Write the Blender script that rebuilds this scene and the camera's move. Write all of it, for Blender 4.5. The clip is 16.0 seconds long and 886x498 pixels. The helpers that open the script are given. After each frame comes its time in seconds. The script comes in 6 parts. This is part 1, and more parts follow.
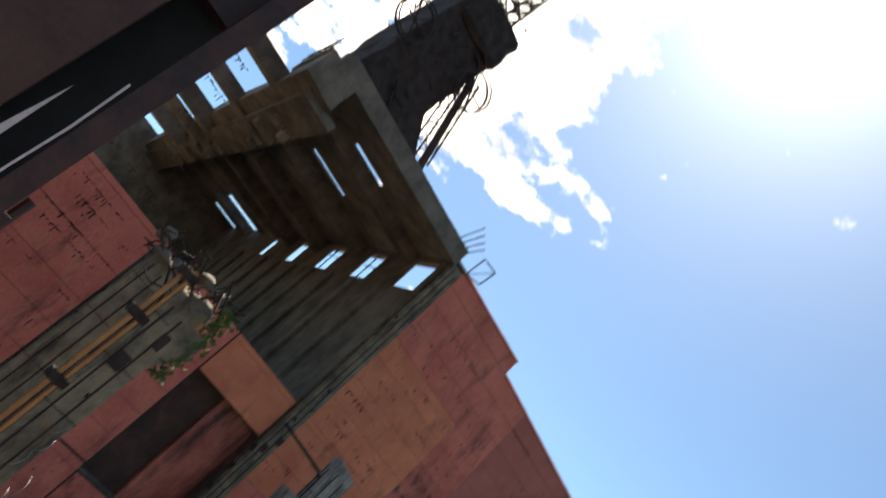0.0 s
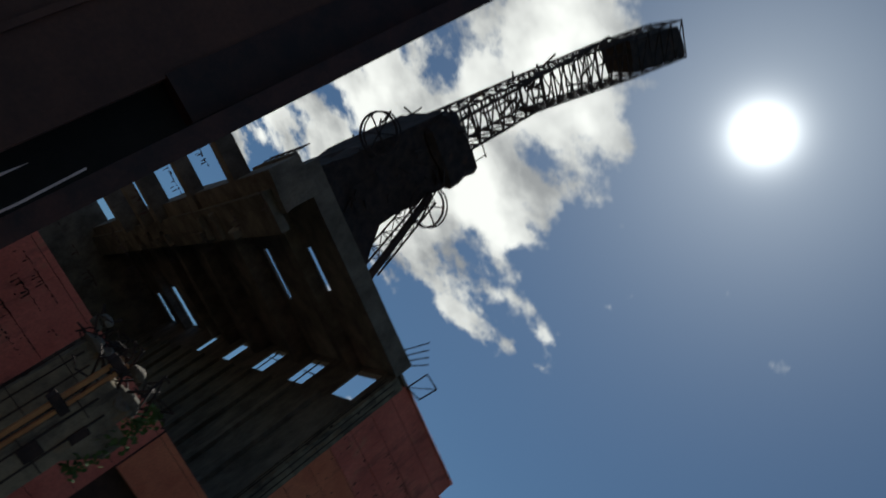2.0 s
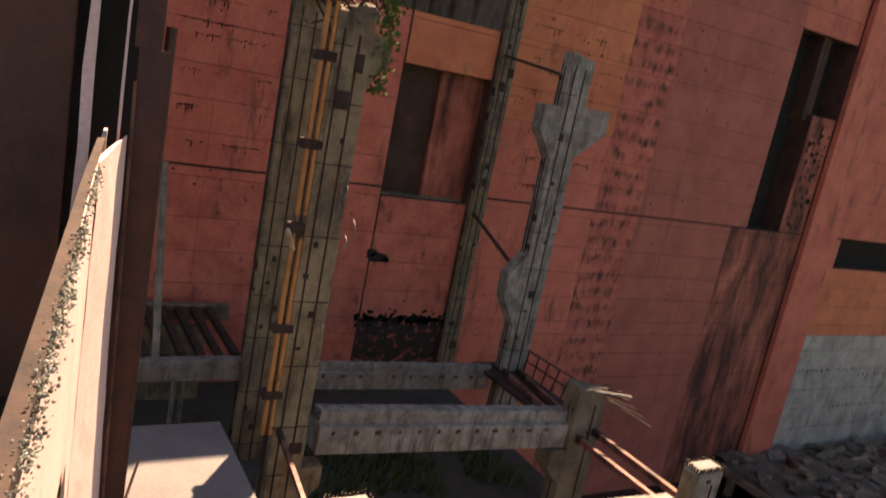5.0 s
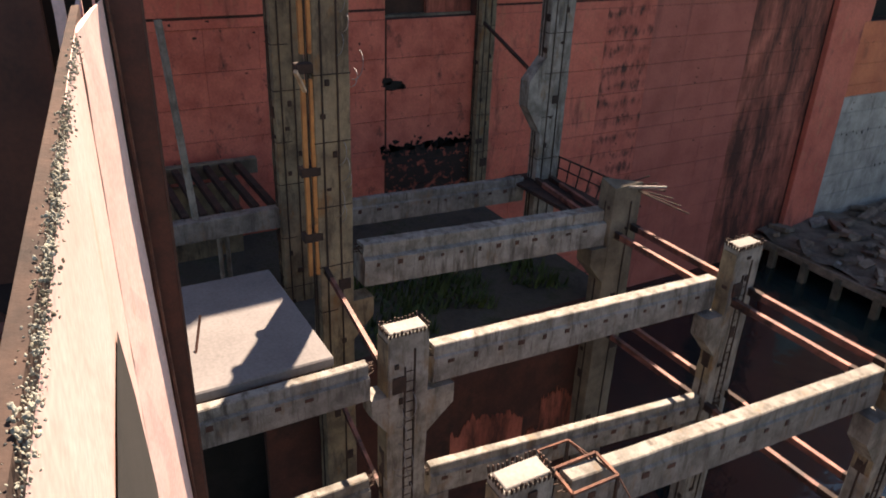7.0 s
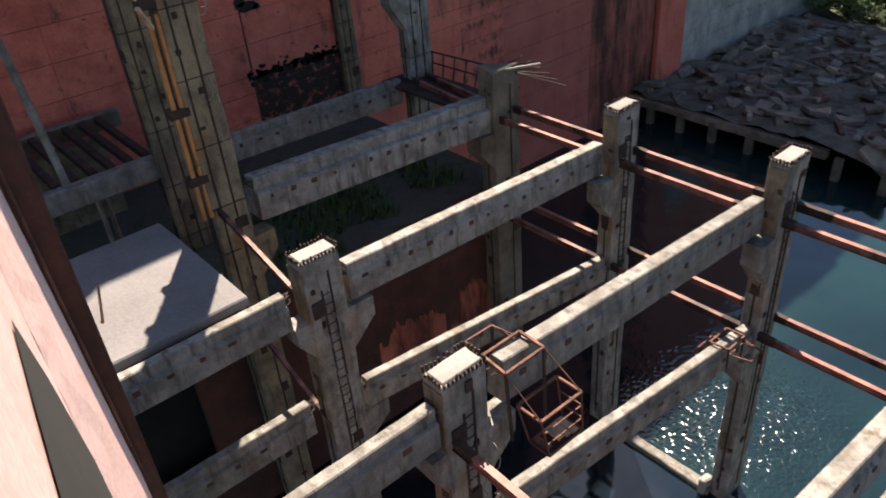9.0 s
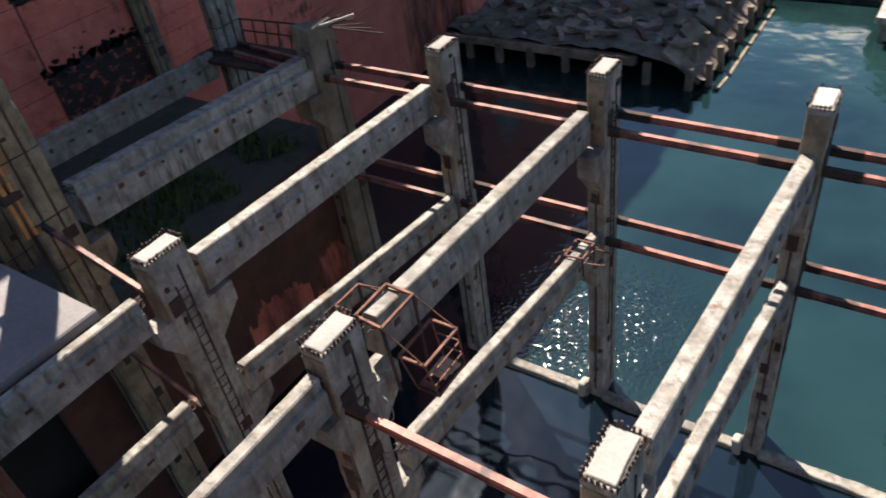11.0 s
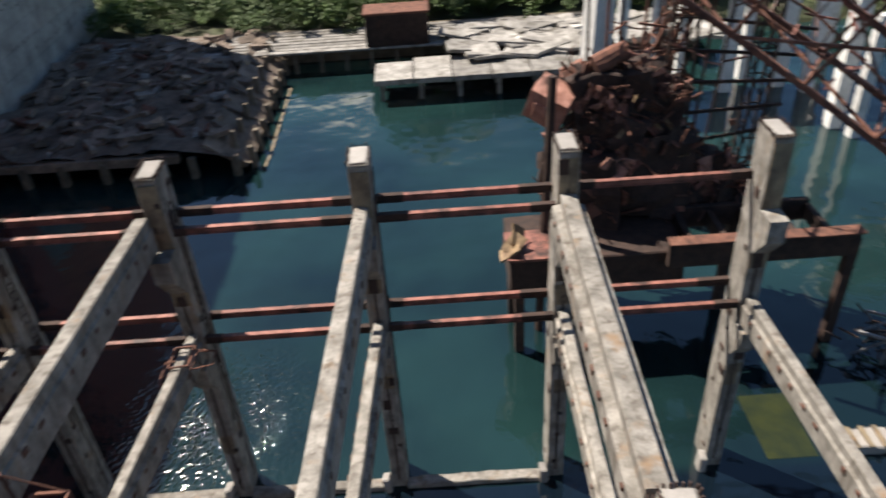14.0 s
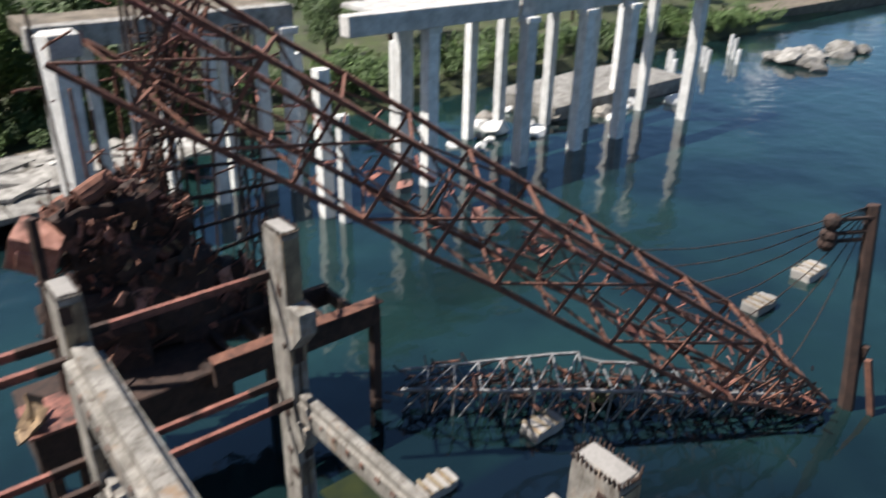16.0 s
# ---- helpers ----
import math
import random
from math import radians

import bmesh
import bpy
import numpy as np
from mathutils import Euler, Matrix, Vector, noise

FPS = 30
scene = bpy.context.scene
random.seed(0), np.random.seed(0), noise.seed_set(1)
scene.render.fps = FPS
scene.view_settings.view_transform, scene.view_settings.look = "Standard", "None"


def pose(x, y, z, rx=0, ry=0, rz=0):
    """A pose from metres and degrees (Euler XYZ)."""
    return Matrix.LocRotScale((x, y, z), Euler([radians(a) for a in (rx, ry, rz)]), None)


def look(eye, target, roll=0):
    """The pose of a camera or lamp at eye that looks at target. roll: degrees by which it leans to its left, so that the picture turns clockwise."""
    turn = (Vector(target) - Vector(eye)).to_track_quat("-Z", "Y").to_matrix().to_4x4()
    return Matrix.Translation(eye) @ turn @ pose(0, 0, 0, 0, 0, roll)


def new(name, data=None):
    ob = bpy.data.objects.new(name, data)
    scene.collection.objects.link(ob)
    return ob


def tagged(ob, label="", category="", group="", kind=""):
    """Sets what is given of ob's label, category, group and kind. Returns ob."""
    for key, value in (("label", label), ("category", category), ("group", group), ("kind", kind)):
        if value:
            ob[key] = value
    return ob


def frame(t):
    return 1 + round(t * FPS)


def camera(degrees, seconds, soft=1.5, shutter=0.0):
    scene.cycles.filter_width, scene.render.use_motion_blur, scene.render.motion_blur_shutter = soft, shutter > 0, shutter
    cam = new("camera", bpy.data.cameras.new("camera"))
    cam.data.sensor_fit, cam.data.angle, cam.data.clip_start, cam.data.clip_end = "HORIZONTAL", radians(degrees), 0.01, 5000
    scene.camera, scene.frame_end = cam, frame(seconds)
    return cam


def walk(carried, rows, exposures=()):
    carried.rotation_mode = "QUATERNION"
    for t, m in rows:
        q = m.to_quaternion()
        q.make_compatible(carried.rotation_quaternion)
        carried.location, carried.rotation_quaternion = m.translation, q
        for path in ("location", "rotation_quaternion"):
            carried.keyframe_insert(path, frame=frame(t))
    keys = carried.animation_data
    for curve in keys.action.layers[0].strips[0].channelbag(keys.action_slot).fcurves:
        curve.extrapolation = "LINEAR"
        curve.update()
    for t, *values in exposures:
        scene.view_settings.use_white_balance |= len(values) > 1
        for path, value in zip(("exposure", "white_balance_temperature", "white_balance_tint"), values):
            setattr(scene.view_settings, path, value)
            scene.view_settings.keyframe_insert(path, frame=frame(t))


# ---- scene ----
cam = camera(61.1, 16.0, soft=1.7, shutter=0.5)
# seconds, the camera's place, and its turn in degrees (Euler XYZ); it hardly leaves one spot
TURNS = [
    (0, (0.00, -0.34, 24.27), (118.78, -44.24, 37.80)),
    (0.5, (0.00, -0.34, 24.27), (132.40, -47.72, 28.34)),
    (1, (0.00, -0.34, 24.27), (138.74, -47.83, 22.91)),
    (1.5, (0.00, -0.34, 24.27), (139.21, -47.97, 23.64)),
    (2, (0.00, -0.34, 24.27), (133.50, -45.88, 29.17)),
    (2.5, (0.00, -0.34, 24.27), (117.18, -37.85, 41.95)),
    (3, (0.00, -0.34, 24.27), (103.51, -28.55, 50.04)),
    (3.5, (0.00, -0.32, 24.27), (94.61, -20.96, 54.77)),
    (4, (0.00, -0.28, 24.27), (86.93, -16.50, 58.63)),
    (4.5, (0.00, -0.24, 24.27), (81.70, -13.71, 60.55)),
    (5, (0.00, -0.20, 24.27), (77.60, -11.06, 61.26)),
    (5.2, (0.00, -0.20, 24.27), (75.66, -10.32, 61.46)),
    (7.3, (0.00, 0.00, 24.27), (63.16, -1.00, 59.81)),
    (7.5, (0.00, 0.00, 24.27), (62.74, -0.16, 58.79)),
    (8, (0.00, 0.00, 24.27), (60.79, 2.71, 56.14)),
    (8.5, (0.00, 0.00, 24.27), (58.42, 3.88, 52.26)),
    (8.7, (0.00, 0.00, 24.27), (57.71, 3.96, 50.66)),
    (10.8, (0.00, 0.00, 24.27), (52.28, 6.95, 35.09)),
    (11, (0.00, 0.00, 24.27), (51.81, 7.11, 32.85)),
    (11.5, (0.00, 0.00, 24.27), (51.52, 6.17, 29.00)),
    (12, (0.00, 0.00, 24.27), (51.13, 5.45, 23.62)),
    (12.5, (0.00, 0.00, 24.27), (51.34, 5.03, 17.89)),
    (13, (0.00, 0.00, 24.27), (51.39, 4.62, 11.36)),
    (13.5, (0.00, 0.00, 24.27), (52.32, 3.85, 5.44)),
    (14, (0.00, 0.00, 24.27), (55.17, 3.15, -2.25)),
    (14.5, (0.00, 0.00, 24.27), (53.99, 1.96, -13.15)),
    (15, (0.00, 0.00, 24.27), (54.19, 0.96, -22.19)),
    (15.5, (0.00, 0.00, 24.27), (58.06, -0.55, -31.28)),
    (16, (0.60, 0.78, 23.79), (63.35, -1.28, -39.42)),
]
EXPOSURES = [(0.0, 1.5, 7600, 10), (0.4, 0.85, 7200, 10), (0.8, 0.36, 6700, 10), (1.2, -0.22, 6400, 5), (2.2, -0.52, 6400, 4), (2.8, -0.98, 6400, 4), (3.3, -1.2, 6500, 4),
             (3.6, -0.7, 6900, 6), (4.0, 0.05, 8200, 12), (4.5, 1.2, 11500, 28), (5.2, 1.7, 11500, 28), (7.3, 1.68, 8300, 20), (8.7, 1.54, 7600, 16), (10.8, 1.5, 7100, 13),
             (13.0, 1.25, 7000, 12), (14.5, 0.94, 7000, 12), (16.0, 0.92, 6600, 11)]
walk(cam, [(t, pose(*at, *turn)) for t, at, turn in TURNS], EXPOSURES)

# ---- light ----
SUN_AZ, SUN_EL = radians(-53.3), radians(55.5)


def heading(az, el):
    return Vector((math.sin(az) * math.cos(el), math.cos(az) * math.cos(el), math.sin(el)))


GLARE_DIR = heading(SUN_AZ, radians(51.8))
SUN_DIR = Vector((math.sin(SUN_AZ) * math.cos(SUN_EL), math.cos(SUN_AZ) * math.cos(SUN_EL), math.sin(SUN_EL)))
sun = new("sun", bpy.data.lights.new("sun", "SUN"))
sun.data.energy, sun.data.angle, sun.data.color = 5.0, radians(0.53), (1.0, 0.965, 0.90)
sun.matrix_world = look(SUN_DIR * 200, (0, 0, 0))


def make_world():
    world = bpy.data.worlds.new("sky")
    scene.world = world
    world.use_nodes = True
    nt = world.node_tree
    nt.nodes.clear()
    n, l = nt.nodes, nt.links
    out, bg = n.new("ShaderNodeOutputWorld"), n.new("ShaderNodeBackground")
    sky = n.new("ShaderNodeTexSky")
    sky.sky_type, sky.sun_disc = "NISHITA", False
    sky.sun_elevation, sky.sun_rotation = SUN_EL, SUN_AZ
    sky.air_density, sky.dust_density, sky.ozone_density = 0.9, 0.15, 2.5
    tint = n.new("ShaderNodeMixRGB")
    tint.blend_type, tint.inputs[0].default_value, tint.inputs[2].default_value = "MULTIPLY", 1.0, (0.71, 0.90, 1.0, 1)
    l.new(sky.outputs[0], tint.inputs[1])
    # cumulus clouds: noise over the sky dome, thickest to the west
    co = n.new("ShaderNodeTexCoord")
    sep = n.new("ShaderNodeSeparateXYZ")
    l.new(co.outputs["Generated"], sep.inputs[0])
    zc = n.new("ShaderNodeMath"); zc.operation = "MAXIMUM"; zc.inputs[1].default_value = 0.08
    l.new(sep.outputs[2], zc.inputs[0])
    za = n.new("ShaderNodeMath"); za.operation = "ADD"; za.inputs[1].default_value = 0.12
    l.new(zc.outputs[0], za.inputs[0])
    flat = n.new("ShaderNodeVectorMath"); flat.operation = "SCALE"
    inv = n.new("ShaderNodeMath"); inv.operation = "DIVIDE"; inv.inputs[0].default_value = 1.0
    l.new(za.outputs[0], inv.inputs[1])
    l.new(co.outputs["Generated"], flat.inputs[0]); l.new(inv.outputs[0], flat.inputs["Scale"])
    nz = n.new("ShaderNodeTexNoise"); nz.inputs["Scale"].default_value = 2.6
    nz.inputs["Detail"].default_value, nz.inputs["Roughness"].default_value = 10.0, 0.58
    l.new(flat.outputs[0], nz.inputs["Vector"])
    # a bank of cloud round one heading
    bank = n.new("ShaderNodeVectorMath"); bank.operation = "DOT_PRODUCT"
    az, el = radians(-74), radians(37)
    bank.inputs[1].default_value = (math.sin(az) * math.cos(el), math.cos(az) * math.cos(el), math.sin(el))
    l.new(co.outputs["Generated"], bank.inputs[0])
    lift = n.new("ShaderNodeMapRange")
    lift.inputs[1].default_value, lift.inputs[2].default_value, lift.inputs[3].default_value, lift.inputs[4].default_value = 0.90, 1.0, -0.06, 0.27
    l.new(bank.outputs["Value"], lift.inputs[0])
    low = n.new("ShaderNodeMapRange")
    low.inputs[1].default_value, low.inputs[2].default_value, low.inputs[3].default_value, low.inputs[4].default_value = 0.10, 0.36, 0.08, 0.0
    l.new(sep.outputs[2], low.inputs[0])
    drift = n.new("ShaderNodeMath"); drift.operation = "ADD"
    l.new(nz.outputs[0], drift.inputs[0]); l.new(low.outputs[0], drift.inputs[1])
    add = n.new("ShaderNodeMath"); add.operation = "ADD"
    l.new(drift.outputs[0], add.inputs[0]); l.new(lift.outputs[0], add.inputs[1])
    # a smaller drift of cloud low in the north-west
    bank2 = n.new("ShaderNodeVectorMath"); bank2.operation = "DOT_PRODUCT"; bank2.inputs[1].default_value = heading(radians(-27.5), radians(12.5))
    l.new(co.outputs["Generated"], bank2.inputs[0])
    lift2 = n.new("ShaderNodeMapRange")
    lift2.inputs[1].default_value, lift2.inputs[2].default_value, lift2.inputs[3].default_value, lift2.inputs[4].default_value = 0.988, 1.0, 0.0, 0.17
    l.new(bank2.outputs["Value"], lift2.inputs[0])
    both = n.new("ShaderNodeMath"); both.operation = "ADD"
    l.new(add.outputs[0], both.inputs[0]); l.new(lift2.outputs[0], both.inputs[1])
    # and one higher in the north, which the water mirrors
    bank3 = n.new("ShaderNodeVectorMath"); bank3.operation = "DOT_PRODUCT"; bank3.inputs[1].default_value = heading(radians(-7.5), radians(20.5))
    l.new(co.outputs["Generated"], bank3.inputs[0])
    lift3 = n.new("ShaderNodeMapRange")
    lift3.inputs[1].default_value, lift3.inputs[2].default_value, lift3.inputs[3].default_value, lift3.inputs[4].default_value = 0.982, 1.0, 0.0, 0.24
    l.new(bank3.outputs["Value"], lift3.inputs[0])
    all3 = n.new("ShaderNodeMath"); all3.operation = "ADD"
    l.new(both.outputs[0], all3.inputs[0]); l.new(lift3.outputs[0], all3.inputs[1])
    add = all3
    mask = n.new("ShaderNodeMapRange"); mask.interpolation_type = "SMOOTHSTEP"
    mask.inputs[1].default_value, mask.inputs[2].default_value = 0.63, 0.695
    l.new(add.outputs[0], mask.inputs[0])
    nz2 = n.new("ShaderNodeTexNoise"); nz2.inputs["Scale"].default_value = 5.0; nz2.inputs["Detail"].default_value = 6
    l.new(flat.outputs[0], nz2.inputs["Vector"])
    tone = n.new("ShaderNodeValToRGB")
    tone.color_ramp.elements[0].position, tone.color_ramp.elements[0].color = 0.35, (6.0, 6.05, 6.3, 1)
    tone.color_ramp.elements[1].position, tone.color_ramp.elements[1].color = 0.62, (21.0, 20.7, 20.0, 1)
    l.new(nz2.outputs[0], tone.inputs[0])
    mix = n.new("ShaderNodeMixRGB")
    l.new(mask.outputs[0], mix.inputs[0]); l.new(tint.outputs[0], mix.inputs[1]); l.new(tone.outputs[0], mix.inputs[2])
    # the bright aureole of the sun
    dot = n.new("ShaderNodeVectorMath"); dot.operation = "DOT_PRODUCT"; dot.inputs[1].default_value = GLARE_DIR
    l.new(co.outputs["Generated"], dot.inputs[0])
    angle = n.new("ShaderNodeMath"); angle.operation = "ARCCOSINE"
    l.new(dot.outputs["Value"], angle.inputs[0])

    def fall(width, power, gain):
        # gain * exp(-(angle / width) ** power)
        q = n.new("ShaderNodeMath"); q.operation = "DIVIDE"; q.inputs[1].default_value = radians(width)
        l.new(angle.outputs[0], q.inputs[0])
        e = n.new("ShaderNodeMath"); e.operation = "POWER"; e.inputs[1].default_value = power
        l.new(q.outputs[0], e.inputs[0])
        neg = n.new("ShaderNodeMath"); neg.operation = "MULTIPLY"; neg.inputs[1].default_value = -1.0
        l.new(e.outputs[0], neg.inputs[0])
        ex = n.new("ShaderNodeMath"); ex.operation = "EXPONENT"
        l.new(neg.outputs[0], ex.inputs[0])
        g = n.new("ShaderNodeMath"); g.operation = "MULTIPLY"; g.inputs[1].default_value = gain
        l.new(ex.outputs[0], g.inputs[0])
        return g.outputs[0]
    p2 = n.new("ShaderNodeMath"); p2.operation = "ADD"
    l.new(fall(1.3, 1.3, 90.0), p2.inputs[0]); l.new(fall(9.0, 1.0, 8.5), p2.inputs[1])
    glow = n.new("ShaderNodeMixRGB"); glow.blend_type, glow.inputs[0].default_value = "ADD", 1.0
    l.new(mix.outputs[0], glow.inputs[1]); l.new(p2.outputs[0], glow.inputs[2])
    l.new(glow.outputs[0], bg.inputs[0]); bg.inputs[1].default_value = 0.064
    l.new(bg.outputs[0], out.inputs[0])


make_world()


# ---- materials ----
def material(name, base, dark, rough=0.85, scale=1.2, metal=0.0, bump=0.25, fine=18.0, stain=None, stain_at=(0.55, 0.72), streak=1.0, vary=0.12,
             stain_scale=0.7, bump_distance=0.02, rust=None, courses=0.0):
    """A weathered surface: two tones of coarse noise, fine grain, stains drawn out along z by streak, and relief."""
    m = bpy.data.materials.new(name)
    m.use_nodes = True
    nt = m.node_tree
    n, l = nt.nodes, nt.links
    b = n["Principled BSDF"]
    geo, info = n.new("ShaderNodeNewGeometry"), n.new("ShaderNodeObjectInfo")
    coarse = n.new("ShaderNodeTexNoise"); coarse.inputs["Scale"].default_value = scale; coarse.inputs["Detail"].default_value = 8; coarse.inputs["Roughness"].default_value = 0.65
    l.new(geo.outputs["Position"], coarse.inputs["Vector"])
    ramp = n.new("ShaderNodeValToRGB")
    ramp.color_ramp.elements[0].position, ramp.color_ramp.elements[0].color = 0.36, (*dark, 1)
    ramp.color_ramp.elements[1].position, ramp.color_ramp.elements[1].color = 0.62, (*base, 1)
    l.new(coarse.outputs[0], ramp.inputs[0])
    grain = n.new("ShaderNodeTexNoise"); grain.inputs["Scale"].default_value = fine; grain.inputs["Detail"].default_value = 5
    l.new(geo.outputs["Position"], grain.inputs["Vector"])
    g = n.new("ShaderNodeMapRange"); g.inputs[3].default_value, g.inputs[4].default_value = 0.7, 1.3
    l.new(grain.outputs[0], g.inputs[0])
    r = n.new("ShaderNodeMapRange"); r.inputs[3].default_value, r.inputs[4].default_value = 1 - vary, 1 + vary
    l.new(info.outputs["Random"], r.inputs[0])
    k = n.new("ShaderNodeMath"); k.operation = "MULTIPLY"; l.new(g.outputs[0], k.inputs[0]); l.new(r.outputs[0], k.inputs[1])
    mul = n.new("ShaderNodeVectorMath"); mul.operation = "SCALE"
    l.new(ramp.outputs[0], mul.inputs[0]); l.new(k.outputs[0], mul.inputs["Scale"])
    colour = mul.outputs[0]
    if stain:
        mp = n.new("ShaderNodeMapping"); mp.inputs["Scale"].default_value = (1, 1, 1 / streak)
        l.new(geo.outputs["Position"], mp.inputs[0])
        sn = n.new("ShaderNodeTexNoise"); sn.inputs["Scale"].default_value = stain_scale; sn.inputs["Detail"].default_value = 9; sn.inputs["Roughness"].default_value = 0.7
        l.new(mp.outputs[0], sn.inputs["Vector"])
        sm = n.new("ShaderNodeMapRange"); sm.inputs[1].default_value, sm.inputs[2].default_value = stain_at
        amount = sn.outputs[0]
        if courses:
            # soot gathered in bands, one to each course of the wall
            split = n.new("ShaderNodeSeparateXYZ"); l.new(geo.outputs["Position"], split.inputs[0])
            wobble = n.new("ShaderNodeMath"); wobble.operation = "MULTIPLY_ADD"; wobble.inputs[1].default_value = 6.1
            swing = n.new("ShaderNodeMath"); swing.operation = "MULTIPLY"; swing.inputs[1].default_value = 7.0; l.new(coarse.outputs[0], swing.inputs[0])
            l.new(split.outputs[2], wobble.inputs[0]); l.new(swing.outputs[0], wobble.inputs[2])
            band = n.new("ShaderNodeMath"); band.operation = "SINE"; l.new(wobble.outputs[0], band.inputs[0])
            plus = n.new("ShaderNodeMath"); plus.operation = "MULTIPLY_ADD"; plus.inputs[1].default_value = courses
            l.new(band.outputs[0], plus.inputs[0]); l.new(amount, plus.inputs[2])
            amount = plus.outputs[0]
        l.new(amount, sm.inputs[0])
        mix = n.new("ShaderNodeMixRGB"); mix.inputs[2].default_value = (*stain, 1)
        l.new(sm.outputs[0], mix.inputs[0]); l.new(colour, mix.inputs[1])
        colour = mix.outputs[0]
    if rust:
        rn = n.new("ShaderNodeTexNoise"); rn.inputs["Scale"].default_value = 1.7; rn.inputs["Detail"].default_value = 7; rn.inputs["Roughness"].default_value = 0.6
        mp2 = n.new("ShaderNodeMapping"); mp2.inputs["Location"].default_value, mp2.inputs["Scale"].default_value = (13, 7, 3), (1, 1, 0.55)
        l.new(geo.outputs["Position"], mp2.inputs[0]); l.new(mp2.outputs[0], rn.inputs["Vector"])
        rm = n.new("ShaderNodeMapRange"); rm.inputs[1].default_value, rm.inputs[2].default_value, rm.inputs[4].default_value = 0.57, 0.72, 0.8
        l.new(rn.outputs[0], rm.inputs[0])
        mix2 = n.new("ShaderNodeMixRGB"); mix2.inputs[2].default_value = (*rust, 1)
        l.new(rm.outputs[0], mix2.inputs[0]); l.new(colour, mix2.inputs[1])
        colour = mix2.outputs[0]
    l.new(colour, b.inputs["Base Color"])
    b.inputs["Roughness"].default_value, b.inputs["Metallic"].default_value = rough, metal
    bp = n.new("ShaderNodeBump"); bp.inputs["Strength"].default_value, bp.inputs["Distance"].default_value = bump, bump_distance
    l.new(grain.outputs[0], bp.inputs["Height"]); l.new(bp.outputs[0], b.inputs["Normal"])
    return m


# run-off streaks kept heavy, partly to give beam sides the dark of shade
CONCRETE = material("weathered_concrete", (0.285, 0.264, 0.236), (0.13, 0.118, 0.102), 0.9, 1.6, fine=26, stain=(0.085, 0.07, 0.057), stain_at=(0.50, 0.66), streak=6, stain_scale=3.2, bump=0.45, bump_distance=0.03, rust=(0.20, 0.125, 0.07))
CONCRETE_DARK = material("soot_and_shade_concrete", (0.19, 0.155, 0.115), (0.085, 0.068, 0.05), 0.92, 0.7, fine=14, stain=(0.05, 0.038, 0.03), streak=3)
CONCRETE_OCHRE = material("ochre_concrete", (0.25, 0.195, 0.125), (0.11, 0.085, 0.058), 0.9, 1.2, fine=20, stain=(0.055, 0.04, 0.03), stain_at=(0.52, 0.66), streak=4, stain_scale=1.6, rust=(0.22, 0.11, 0.045))
HALL = material("smoky_hall_concrete", (0.22, 0.175, 0.135), (0.10, 0.08, 0.06), 0.92, 0.6, fine=12, stain=(0.08, 0.06, 0.045), streak=2, bump=0.4)
BROWN_RED = material("dark_red_plaster", (0.095, 0.032, 0.022), (0.05, 0.018, 0.014), 0.9, 0.6, fine=9, stain=(0.035, 0.016, 0.012), stain_at=(0.5, 0.66))
WHITE_GREY = material("dirty_whitewash", (0.46, 0.435, 0.395), (0.29, 0.27, 0.24), 0.88, 0.7, fine=12, stain=(0.12, 0.10, 0.08), stain_at=(0.54, 0.7), streak=3)
SLAB = material("bleached_slab", (0.29, 0.27, 0.25), (0.20, 0.185, 0.17), 0.9, 0.4, fine=12, stain=(0.19, 0.17, 0.15), stain_at=(0.6, 0.78), bump=0.15)
RED = material("salmon_paint", (0.66, 0.165, 0.112), (0.53, 0.115, 0.076), 0.78, 0.5, fine=9, stain=(0.16, 0.045, 0.032), stain_at=(0.54, 0.73), streak=3.5, vary=0.03, rust=(0.54, 0.19, 0.11), stain_scale=0.9, bump=0.1)
RED_SCARRED = material("peeling_salmon_paint", (0.62, 0.158, 0.110), (0.44, 0.096, 0.064), 0.8, 0.9, fine=10, stain=(0.09, 0.034, 0.027), stain_at=(0.56, 0.70), streak=1.6, vary=0.04, stain_scale=1.5)
RED_RUSTY = material("rust_streaked_paint", (0.54, 0.15, 0.10), (0.36, 0.088, 0.058), 0.85, 0.5, fine=10, stain=(0.075, 0.022, 0.014), stain_at=(0.38, 0.60), streak=4, vary=0.08)
RED_ORANGE = material("orange_rust_paint", (0.68, 0.205, 0.098), (0.55, 0.138, 0.068), 0.82, 0.6, fine=10, stain=(0.24, 0.075, 0.042), stain_at=(0.56, 0.74), streak=2.0, vary=0.05)
RED_BROWN = material("brownish_salmon_paint", (0.46, 0.125, 0.092), (0.36, 0.088, 0.064), 0.8, 0.4, fine=10, stain=(0.19, 0.06, 0.045), stain_at=(0.56, 0.74), streak=8, vary=0.03, bump=0.1)
BROWN_DARK = material("dark_brown_marks_and_shade", (0.10, 0.045, 0.03), (0.045, 0.022, 0.016), 0.9, 0.7, fine=9, stain=(0.20, 0.07, 0.045), stain_at=(0.60, 0.72))
PINK = material("sunlit_pink_paint", (0.80, 0.545, 0.50), (0.75, 0.475, 0.425), 0.75, 0.9, fine=14, stain=(0.52, 0.25, 0.11), stain_at=(0.62, 0.80), streak=7, vary=0.02, stain_scale=2.0, bump=0.05)
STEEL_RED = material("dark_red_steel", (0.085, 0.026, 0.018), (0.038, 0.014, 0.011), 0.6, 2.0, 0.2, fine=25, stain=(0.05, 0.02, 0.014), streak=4)
